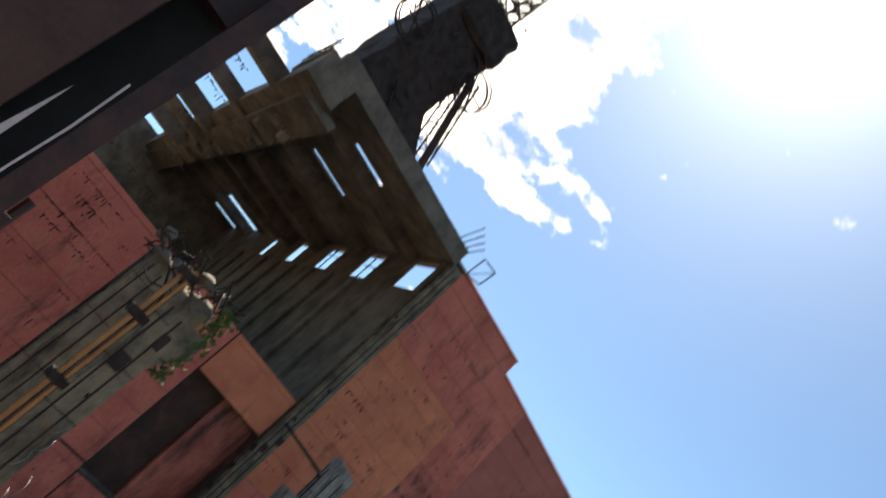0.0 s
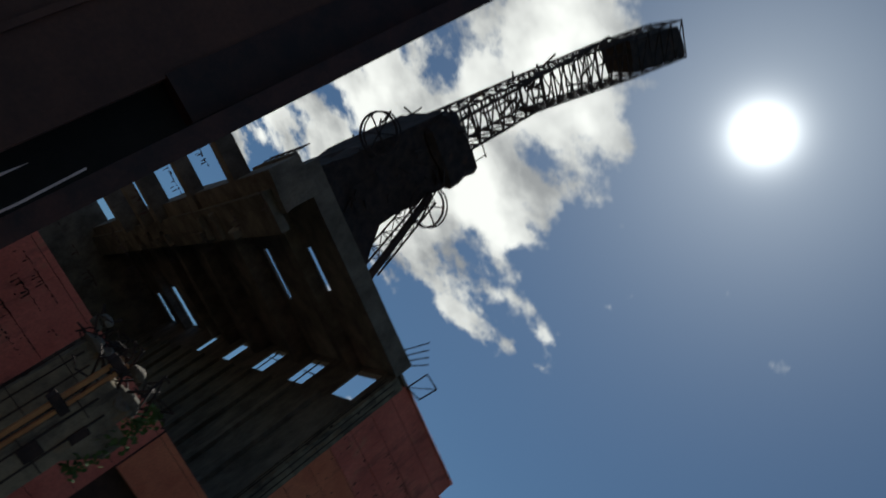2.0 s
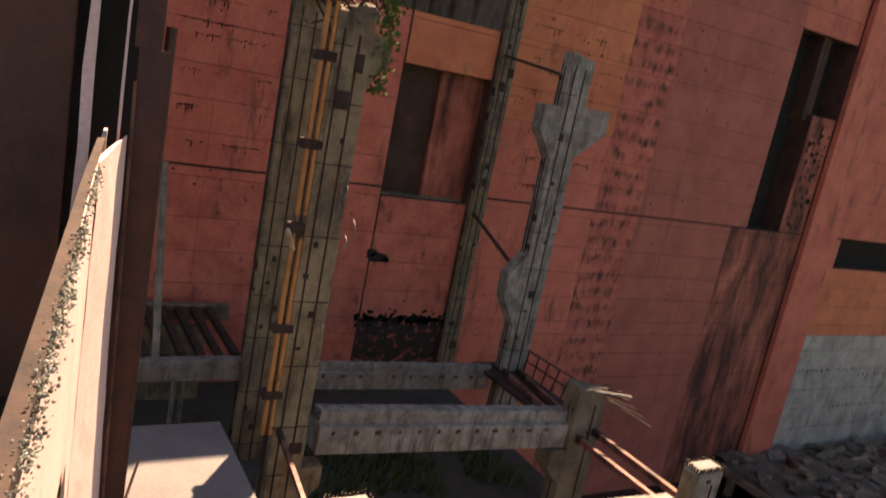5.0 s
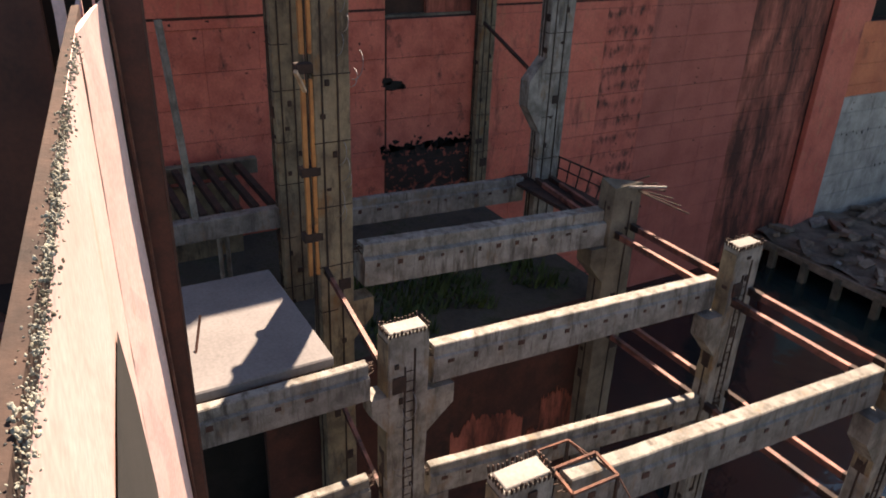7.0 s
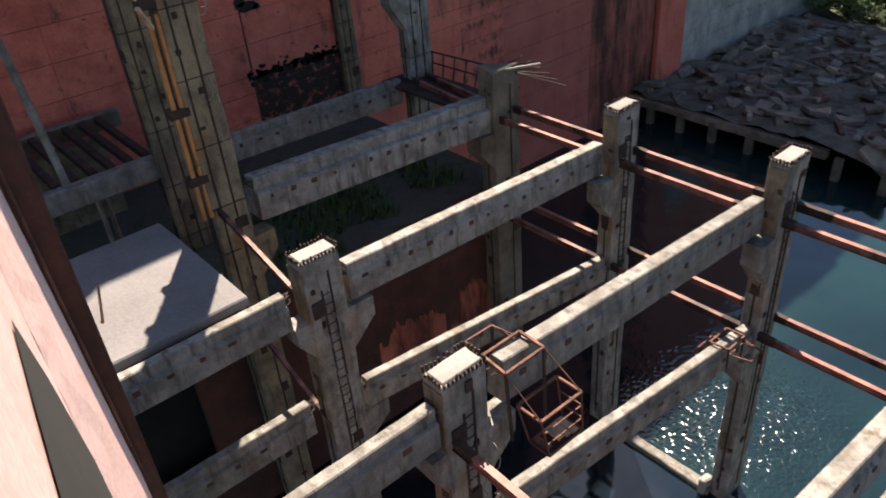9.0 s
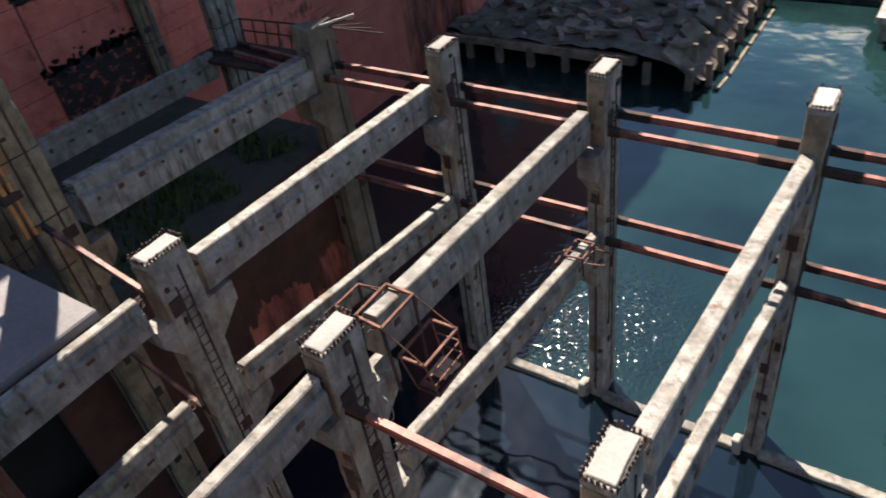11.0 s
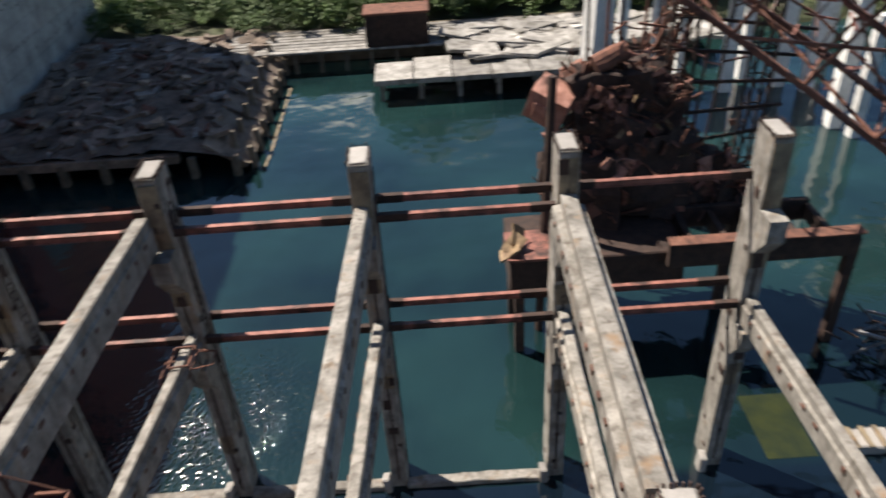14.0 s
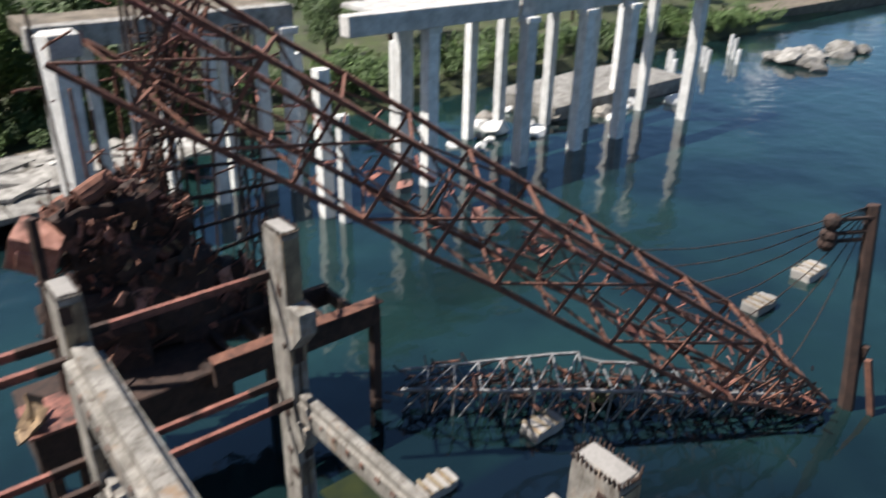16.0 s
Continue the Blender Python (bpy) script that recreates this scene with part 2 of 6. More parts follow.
RUST = material("flaking_rust", (0.19, 0.082, 0.054), (0.07, 0.032, 0.024), 0.88, 2.5, 0.15, bump=0.4, fine=30, stain=(0.29, 0.145, 0.10), stain_at=(0.58, 0.75))
RUST_DARK = material("black_rust", (0.06, 0.034, 0.026), (0.022, 0.014, 0.012), 0.85, 2.0, 0.2, fine=25, stain=(0.13, 0.05, 0.03), stain_at=(0.6, 0.75))
STRUT = material("faded_red_steel_paint", (0.29, 0.115, 0.085), (0.14, 0.05, 0.037), 0.6, 2.2, 0.1, fine=25, stain=(0.04, 0.02, 0.016), stain_at=(0.50, 0.62))
RUST_PINK = material("pink_rust_and_sunlit_bits", (0.46, 0.235, 0.18), (0.24, 0.10, 0.07), 0.85, 2.0, 0.05, fine=25, stain=(0.06, 0.03, 0.025), stain_at=(0.52, 0.66))
RED_SOOTED = material("sooted_salmon_paint", (0.60, 0.150, 0.105), (0.42, 0.092, 0.062), 0.82, 0.9, fine=10, stain=(0.075, 0.028, 0.021), stain_at=(0.50, 0.68), streak=2.6, vary=0.03, stain_scale=2.4, courses=0.07)
RED_CHARRED = material("charred_salmon_paint", (0.40, 0.095, 0.062), (0.22, 0.05, 0.034), 0.85, 0.9, fine=10, stain=(0.022, 0.013, 0.011), stain_at=(0.40, 0.47), streak=0.8, vary=0.03, stain_scale=1.9)
ROOF_SLAB = material("grey_roof_slab", (0.175, 0.16, 0.156), (0.135, 0.123, 0.12), 0.9, 0.4, fine=12, stain=(0.13, 0.115, 0.105), stain_at=(0.58, 0.78), bump=0.15)
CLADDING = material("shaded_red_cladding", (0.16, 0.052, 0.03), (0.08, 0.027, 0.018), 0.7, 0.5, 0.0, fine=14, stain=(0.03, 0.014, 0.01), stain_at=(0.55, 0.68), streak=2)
YARD = material("dark_yard_soil", (0.075, 0.068, 0.055), (0.035, 0.032, 0.026), 0.95, 0.7, fine=8, stain=(0.03, 0.035, 0.015), stain_at=(0.5, 0.62), bump=0.6, bump_distance=0.06)
ORANGE = material("orange_rail_paint", (0.50, 0.22, 0.07), (0.36, 0.14, 0.045), 0.6, 1.5, 0.1, fine=25, stain=(0.08, 0.04, 0.02), stain_at=(0.6, 0.7))
GREY_STEEL = material("grey_weathered_steel", (0.30, 0.30, 0.30), (0.14, 0.13, 0.13), 0.7, 2.5, 0.3, fine=25, stain=(0.16, 0.07, 0.04))
BLACK = material("black_soot_and_shade", (0.018, 0.015, 0.013), (0.009, 0.008, 0.007), 0.95, 1.0)
WHITE = material("whitewashed_concrete", (0.52, 0.50, 0.47), (0.34, 0.32, 0.30), 0.85, 0.9, fine=15, stain=(0.20, 0.17, 0.15), stain_at=(0.6, 0.74), streak=5)
QUAY = material("grey_quay_concrete", (0.28, 0.265, 0.245), (0.14, 0.13, 0.118), 0.9, 1.1, fine=14, stain=(0.09, 0.08, 0.065), stain_at=(0.52, 0.66), vary=0.35)
PILE = material("bleached_pile_concrete", (0.70, 0.69, 0.67), (0.50, 0.49, 0.47), 0.85, 1.2, fine=15, stain=(0.30, 0.26, 0.2), stain_at=(0.62, 0.76), streak=5)
RUBBLE = material("dark_rubble", (0.23, 0.175, 0.135), (0.09, 0.066, 0.05), 0.95, 0.8, fine=8, bump=0.6, bump_distance=0.08, stain=(0.32, 0.27, 0.23), stain_at=(0.62, 0.72), vary=0.4)
WOOD = material("bleached_board", (0.50, 0.36, 0.24), (0.30, 0.2, 0.13), 0.85, 2.0, fine=20)
LICHEN = material("grey_lichen", (0.42, 0.42, 0.36), (0.15, 0.13, 0.09), 0.95, 9.0, fine=40, bump=0.7)
LEAF = material("leaf_green", (0.08, 0.13, 0.03), (0.03, 0.058, 0.013), 0.7, 1.5, fine=10, vary=0.3)
GRASS = material("bank_soil_and_grass", (0.05, 0.065, 0.02), (0.03, 0.032, 0.016), 0.9, 0.25, fine=4, stain=(0.11, 0.095, 0.07), stain_at=(0.55, 0.65))
ALGAE = material("submerged_green_sheet", (0.022, 0.027, 0.007), (0.009, 0.015, 0.007), 0.35, 0.8, fine=6)
YELLOW = material("ochre_rusty_steel", (0.24, 0.16, 0.085), (0.10, 0.06, 0.035), 0.75, 2.5, 0.1, fine=20)


def water_material():
    m = bpy.data.materials.new("lake_water")
    m.use_nodes = True
    n, l = m.node_tree.nodes, m.node_tree.links
    b = n["Principled BSDF"]
    geo = n.new("ShaderNodeNewGeometry")
    depth = n.new("ShaderNodeTexNoise"); depth.inputs["Scale"].default_value = 0.07; depth.inputs["Detail"].default_value = 4
    l.new(geo.outputs["Position"], depth.inputs["Vector"])
    ramp = n.new("ShaderNodeValToRGB")
    ramp.color_ramp.elements[0].position, ramp.color_ramp.elements[0].color = 0.38, (0.0035, 0.0105, 0.0125, 1)
    ramp.color_ramp.elements[1].position, ramp.color_ramp.elements[1].color = 0.60, (0.0085, 0.027, 0.0265, 1)
    l.new(depth.outputs[0], ramp.inputs[0])
    # the sunken basin inside the edge beam is still, its colour darkened for shade
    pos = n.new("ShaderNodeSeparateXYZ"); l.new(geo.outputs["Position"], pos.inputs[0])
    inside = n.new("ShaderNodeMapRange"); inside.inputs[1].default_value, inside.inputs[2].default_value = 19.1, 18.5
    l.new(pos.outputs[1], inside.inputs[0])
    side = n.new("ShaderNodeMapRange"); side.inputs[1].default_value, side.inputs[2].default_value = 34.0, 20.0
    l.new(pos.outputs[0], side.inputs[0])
    shaded_basin = n.new("ShaderNodeMath"); shaded_basin.operation = "MULTIPLY"
    l.new(inside.outputs[0], shaded_basin.inputs[0]); l.new(side.outputs[0], shaded_basin.inputs[1])
    # darker water colour mixed in as shade
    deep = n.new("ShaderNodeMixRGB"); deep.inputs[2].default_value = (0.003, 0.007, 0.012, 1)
    l.new(shaded_basin.outputs[0], deep.inputs[0]); l.new(ramp.outputs[0], deep.inputs[1]); l.new(deep.outputs[0], b.inputs["Base Color"])
    b.inputs["Roughness"].default_value, b.inputs["IOR"].default_value = 0.03, 1.62
    w1 = n.new("ShaderNodeTexNoise"); w1.inputs["Scale"].default_value = 4.2; w1.inputs["Detail"].default_value = 1
    l.new(geo.outputs["Position"], w1.inputs["Vector"])
    w2 = n.new("ShaderNodeTexNoise"); w2.inputs["Scale"].default_value = 0.35; w2.inputs["Detail"].default_value = 2
    l.new(geo.outputs["Position"], w2.inputs["Vector"])
    # a wind-ruffled patch among the columns, calm water elsewhere
    gap = n.new("ShaderNodeVectorMath"); gap.operation = "DISTANCE"; gap.inputs[1].default_value = (-9.6, 23.2, 0)
    l.new(geo.outputs["Position"], gap.inputs[0])
    ruffle = n.new("ShaderNodeMapRange"); ruffle.interpolation_type = "SMOOTHSTEP"
    ruffle.inputs[1].default_value, ruffle.inputs[2].default_value, ruffle.inputs[3].default_value, ruffle.inputs[4].default_value = 1.5, 6.5, 0.9, 0.05
    l.new(gap.outputs["Value"], ruffle.inputs[0])
    gloss = n.new("ShaderNodeMapRange"); gloss.inputs[1].default_value, gloss.inputs[2].default_value, gloss.inputs[3].default_value, gloss.inputs[4].default_value = 0.06, 0.9, 0.07, 0.055
    l.new(ruffle.outputs[0], gloss.inputs[0]); l.new(gloss.outputs[0], b.inputs["Roughness"])
    calm = n.new("ShaderNodeMath"); calm.operation = "MULTIPLY_ADD"; calm.inputs[1].default_value, calm.inputs[2].default_value = -0.85, 1.0
    l.new(shaded_basin.outputs[0], calm.inputs[0])
    wind = n.new("ShaderNodeMath"); wind.operation = "MULTIPLY"
    l.new(ruffle.outputs[0], wind.inputs[0]); l.new(calm.outputs[0], wind.inputs[1])
    a = n.new("ShaderNodeMath"); a.operation = "MULTIPLY_ADD"
    l.new(w1.outputs[0], a.inputs[0]); l.new(wind.outputs[0], a.inputs[1]); l.new(w2.outputs[0], a.inputs[2])
    bp = n.new("ShaderNodeBump"); bp.inputs["Strength"].default_value, bp.inputs["Distance"].default_value = 0.7, 0.13
    l.new(a.outputs[0], bp.inputs["Height"]); l.new(bp.outputs[0], b.inputs["Normal"])
    return m


WATER = water_material()


# ---- building blocks ----
def thing(name, label, category, at=(0, 0, 0), group="", kind=""):
    ob = new(name)
    ob.empty_display_size = 0.3
    ob.location = at
    return tagged(ob, label, category, group, kind)


def mesh_of(name, bm, mat):
    me = bpy.data.meshes.new(name)
    bm.to_mesh(me)
    bm.free()
    for m in (mat if isinstance(mat, (list, tuple)) else [mat]):
        me.materials.append(m)
    return me


def part(name, bm, mat, parent=None, label="", kind=""):
    """Links a bmesh, given in the parent's own space, as one mesh object."""
    ob = new(name, bm if isinstance(bm, bpy.types.Mesh) else mesh_of(name, bm, mat))
    ob.parent = parent
    return tagged(ob, label, kind=kind)


def box(x0, x1, y0, y1, z0, z1, bm=None, bevel=0.0):
    bm = bm or bmesh.new()
    vs = [bm.verts.new((x, y, z)) for z in (z0, z1) for y in (y0, y1) for x in (x0, x1)]
    fs = [bm.faces.new([vs[i] for i in q]) for q in ((0, 2, 3, 1), (4, 5, 7, 6), (0, 1, 5, 4), (2, 6, 7, 3), (0, 4, 6, 2), (1, 3, 7, 5))]
    if bevel:
        bmesh.ops.bevel(bm, geom=list({e for f in fs for e in f.edges}), offset=bevel, segments=1, affect="EDGES")
    return bm


def rod(a, b, r, bm=None, sides=6, r2=None):
    """A bar of round (or, with four sides, square) section from a to b."""
    bm = bm or bmesh.new()
    a, b = Vector(a), Vector(b)
    d = (b - a).normalized()
    u = d.cross(Vector((0, 0, 1)) if abs(d.z) < 0.95 else Vector((1, 0, 0))).normalized()
    v = d.cross(u)
    r2 = r if r2 is None else r2
    off = math.pi / sides
    ring = [[bm.verts.new(p + rr * (math.cos(off + k * 2 * math.pi / sides) * u + math.sin(off + k * 2 * math.pi / sides) * v)) for k in range(sides)] for p, rr in ((a, r), (b, r2))]
    for k in range(sides):
        bm.faces.new((ring[0][k], ring[0][(k + 1) % sides], ring[1][(k + 1) % sides], ring[1][k]))
    bm.faces.new(ring[0][::-1]); bm.faces.new(ring[1])
    return bm


def prism(profile, y0, y1, bm=None):
    """Extrudes an outline of (x, z) pairs along y."""
    bm = bm or bmesh.new()
    a = [bm.verts.new((x, y0, z)) for x, z in profile]
    b = [bm.verts.new((x, y1, z)) for x, z in profile]
    k = len(profile)
    for i in range(k):
        bm.faces.new((a[i], a[(i + 1) % k], b[(i + 1) % k], b[i]))
    bm.faces.new(a[::-1]); bm.faces.new(b)
    bmesh.ops.recalc_face_normals(bm, faces=bm.faces)
    return bm


def rough_up(bm, cuts, amount, scale=1.5, seed=0):
    """Splits the long edges and shifts the points by noise, for worn, chipped outlines."""
    if cuts:
        bmesh.ops.subdivide_edges(bm, edges=bm.edges[:], cuts=cuts, use_grid_fill=True)
    off = Vector((seed * 7.3, seed * 3.1, seed * 1.7))
    for v in bm.verts:
        v.co += amount * noise.noise_vector(v.co * scale + off)
    return bm


def chunk(r, seed, squash=(1, 1, 0.6)):
    """A broken lump of stone."""
    bm = bmesh.new()
    bmesh.ops.create_icosphere(bm, subdivisions=2, radius=r)
    rng = random.Random(seed)
    off = Vector((rng.random() * 50, rng.random() * 50, 0))
    for v in bm.verts:
        v.co = Vector(c * s for c, s in zip(v.co, squash))
        v.co += 0.45 * r * noise.noise_vector(v.co / r * 1.1 + off)
    return bm


# ---- water and ground ----
def make_ground():
    bm = bmesh.new()
    xs = [-2500, -900, -300, -120] + list(range(-80, 261, 10)) + [330, 600, 1200, 2500]
    ys = [-2500, -600, -150, -40, 0, 30, 50] + [56 + 2 * k for k in range(16)] + [96, 110, 140, 200, 400, 900, 2500]
    grid = []
    for y in ys:
        row = []
        for x in xs:
            shore = 67 + 0.035 * max(0, x - 60) + 2.0 * noise.noise(Vector((x * 0.05, 3.0, 0)))
            k = min(1, max(0, (y - shore + 2) / 4))
            row.append(bm.verts.new((x, y, -3.5 + 4.6 * k + (0.5 * noise.noise(Vector((x * 0.1, y * 0.1, 0))) if k > 0 else 0) + min(3.0, 0.04 * max(0, y - shore)))))
        grid.append(row)
    for a, b in zip(grid, grid[1:]):
        for i in range(len(xs) - 1):
            bm.faces.new((a[i], a[i + 1], b[i + 1], b[i]))
    ob = part("ground", bm, GRASS)
    tagged(ob, "overgrown lake bed and far grassy bank", "ground", kind="structure")
    bm = bmesh.new()
    bmesh.ops.create_grid(bm, x_segments=2, y_segments=2, size=900)
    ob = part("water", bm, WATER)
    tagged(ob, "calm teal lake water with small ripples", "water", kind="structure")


make_ground()


# ---- concrete frame standing in the water ----
PLATE = mesh_of("anchor_plate", box(-0.09, 0.09, -0.025, 0.025, -0.09, 0.09, bevel=0.006), RUST_DARK)
PLATE_BIG = mesh_of("anchor_plate", box(-0.17, 0.17, -0.027, 0.027, -0.2, 0.2, bevel=0.008), RUST_DARK)


def column(x, y, top, sx=0.62, sy=1.15, base=-3.0, mat=CONCRETE, corbels=(), label="", group="columns of the flooded frame", stubs=True, seed=0, broken=0.0, ties=False, faceplates=False):
    """A reinforced-concrete column with a ring of cut bars on its head, steel plates on its faces and brackets."""
    col = thing("concrete_column", label or "weathered grey concrete column standing in the water, cut bars on top", "column", (x, y, 0), group)
    bm = box(-sx / 2, sx / 2, -sy / 2, sy / 2, base, top, bevel=0.025)
    n = max(6, int((top - base) / 0.7))
    for k in range(1, n):
        z = base + (top - base) * k / n
        bmesh.ops.bisect_plane(bm, geom=bm.verts[:] + bm.edges[:] + bm.faces[:], plane_co=(0, 0, z), plane_no=(0, 0, 1))
    rough_up(bm, 0, 0.03, 1.3, seed)
    if broken:
        for v in bm.verts:
            if v.co.z > top - 0.3:
                v.co.z += broken * noise.noise(v.co * 1.9)
    shaft = part("shaft", bm, mat, col)
    rng = random.Random(seed)
    if stubs:
        bm = bmesh.new()
        for k in range(11):
            for s in (-1, 1):
                p = (s * (sx / 2 - 0.02), -sy / 2 + 0.04 + (sy - 0.08) * k / 10, top - 0.08)
                rod(p, (p[0] + s * rng.uniform(0.01, 0.06), p[1], top + rng.uniform(0.05, 0.14)), 0.03, bm, 4)
        for k in range(1, 6):
            for s in (-1, 1):
                p = (-sx / 2 + sx * k / 6, s * (sy / 2 - 0.02), top - 0.08)
                rod(p, (p[0], p[1] + s * rng.uniform(0.01, 0.06), top + rng.uniform(0.05, 0.14)), 0.03, bm, 4)
        part("rebar_stubs", bm, RUST_DARK, col, "rusty cut reinforcing bars")
        part("column_head", rough_up(box(-sx / 2 + 0.06, sx / 2 - 0.06, -sy / 2 + 0.06, sy / 2 - 0.06, top - 0.05, top + 0.05, bevel=0.02), 1, 0.02, 3, seed), SLAB, col, "bleached bare top")
    z = 0.9
    while z < top - 0.4:
        for face in range(3):
            if rng.random() < 0.38:
                continue
            ob = part("anchor_plate", PLATE_BIG if rng.random() < 0.3 else PLATE, None, shaft)
            off = rng.uniform(-0.32, 0.32)
            if face == 0:
                m = pose(off * sx, -sy / 2 - 0.02, z)
            elif face == 1:
                m = pose(sx / 2 + 0.02, off * sy, z + 0.3, 0, 0, 90)
            else:
                m = pose(-sx / 2 - 0.02, off * sy, z, 0, 0, 90)
            ob.matrix_local = m @ Matrix.Diagonal((rng.uniform(0.5, 1.2), 1, rng.uniform(0.5, 1.3), 1))
        z += rng.uniform(0.7, 1.5)
    for cy, cz, reach, deep, *rise in corbels:
        # a bracket: seat on top, sloped below
        s = 1 if cy > 0 else -1
        y0 = s * sy / 2
        prof = [(y0 - s * 0.02, cz + sum(rise)), (y0 + s * reach, cz), (y0 + s * reach, cz - deep * 0.45), (y0 - s * 0.02, cz - deep)]
        bm = bmesh.new()
        a = [bm.verts.new((-sx / 2 + 0.015, p, q)) for p, q in prof]
        b = [bm.verts.new((sx / 2 - 0.015, p, q)) for p, q in prof]
        for i in range(4):
            bm.faces.new((a[i], a[(i + 1) % 4], b[(i + 1) % 4], b[i]))
        bm.faces.new(a[::-1]); bm.faces.new(b)
        bmesh.ops.recalc_face_normals(bm, faces=bm.faces)
        rough_up(bm, 2, 0.02, 1.5, seed)
        part("corbel", bm, mat, col)
    if faceplates:
        # ochre skin over the upper part of the -y face
        part("bearing_plate", rough_up(box(-sx / 2 + 0.03, sx / 2 - 0.03, -sy / 2 - 0.035, -sy / 2 + 0.01, top - 4.6, top - 0.2, bevel=0.008), 3, 0.014, 3, seed), CONCRETE_OCHRE, col, "ochre, rust-patched skin on the upper -y face")
        bm = bmesh.new()
        z = 6.0
        while z < top - 1.0:
            box(sx / 2 - 0.01, sx / 2 + 0.02, -0.1 * sy, 0.16 * sy, z, z + 0.025, bm)
            z += 0.32
        part("exposed_mesh", bm, RUST_DARK, col, "bare reinforcing mesh")
        part("joint_bar", box(sx / 2 - 0.02, sx / 2 + 0.03, -0.12 * sy, -0.12 * sy + 0.05, 4, top - 1.0), RUST_DARK, col)
        part("bearing_block", rough_up(box(sx / 2 - 0.02, sx / 2 + 0.05, -0.5 * sy + 0.1, -0.5 * sy + 0.5, top - 1.75, top - 1.25, bevel=0.01), 1, 0.015, 3, seed), RUST_DARK, col, "black rusted bearing plate")
        part("cover_plate", rough_up(box(-0.17, 0.15, -sy / 2 - 0.04, -sy / 2 + 0.01, 9.6, 10.5, bevel=0.008), 1, 0.01, 3, seed), RUST_DARK, col, "black rusted cover plate")
        for k in range(rng.randrange(2, 5)):
            z = rng.uniform(1.2, top - 1.2)
            part("spall", rough_up(box(-sx / 2 + rng.uniform(0, 0.15), sx / 2 - rng.uniform(0, 0.15), -sy / 2 - 0.022, -sy / 2 + 0.01, z, z + rng.uniform(0.3, 0.9), bevel=0.006), 2, 0.03, 4, seed + k), CONCRETE_OCHRE, col, "ochre patch of bare, rust-tinged concrete")
    # a seam of bare bars down two faces
    bm = bmesh.new()
    box(-0.03, 0.03, -sy / 2 - 0.03, -sy / 2 + 0.02, 0.4, top - 0.5, bm)
    box(sx / 2 - 0.02, sx / 2 + 0.03, sy * 0.12, sy * 0.12 + 0.05, 0.4, top - 0.5, bm)
    part("joint_bar", bm, RUST_DARK, col)
    if ties:
        part("joint_bar", box(sx / 2 - 0.02, sx / 2 + 0.025, -sy * 0.3, -sy * 0.3 + 0.05, 9, top - 0.4), RUST_DARK, col)
        part("joint_bar", box(-sx * 0.3, -sx * 0.3 + 0.04, -sy / 2 - 0.025, -sy / 2 + 0.02, 9, top - 0.4), RUST_DARK, col)
        z = 9.6
        while z < top - 0.6:
            bm = bmesh.new()
            box(-sx / 2 - 0.015, sx / 2 + 0.02, -sy / 2 - 0.02, -sy / 2 - 0.002, z, z + 0.03, bm)
            box(sx / 2 + 0.002, sx / 2 + 0.02, -sy / 2 - 0.015, rng.choice((0.0, 0.5, 0.5)) * sy, z, z + 0.03, bm)
            part("tie_band", bm, RUST_DARK, col)
            z += rng.uniform(1.5, 2.3)
    return col


XA = [-14.4, -8.7, -2.72, 3.45, 9.74]
XB = [-20.0, -14.15, -8.33, -2.25, 3.8, 9.95]
YAS = [7.35, 7.0, 6.85, 6.9, 6.85]
YB = 19.5
for i, x in enumerate(XA):
    column(x, YAS[i], 14.2, mat=CONCRETE, corbels=((1, 12.25, 0.8, 1.4), (1, 8.4, 0.8, 1.2), (-1, 12.4, 0.45, 1.2)), seed=i + 1, faceplates=True)
for i, x in enumerate(XB):
    if i == 0:
        column(x, YB, 14.1, 0.85, 1.4, mat=CONCRETE_DARK, corbels=((-1, 11.8, 0.75, 1.6),), seed=20, broken=0.5, stubs=False,
               label="sooty concrete column with a broken bent-bar head")
    else:
        column(x, YB, 14.2, corbels=((-1, 11.8, 0.75, 1.7), (-1, 7.3, 0.6, 1.4)), seed=i + 20, faceplates=True)

POCKET = mesh_of("pocket", box(-0.05, 0.022, -0.09, 0.09, -0.065, 0.065, bevel=0.008), BROWN_DARK)


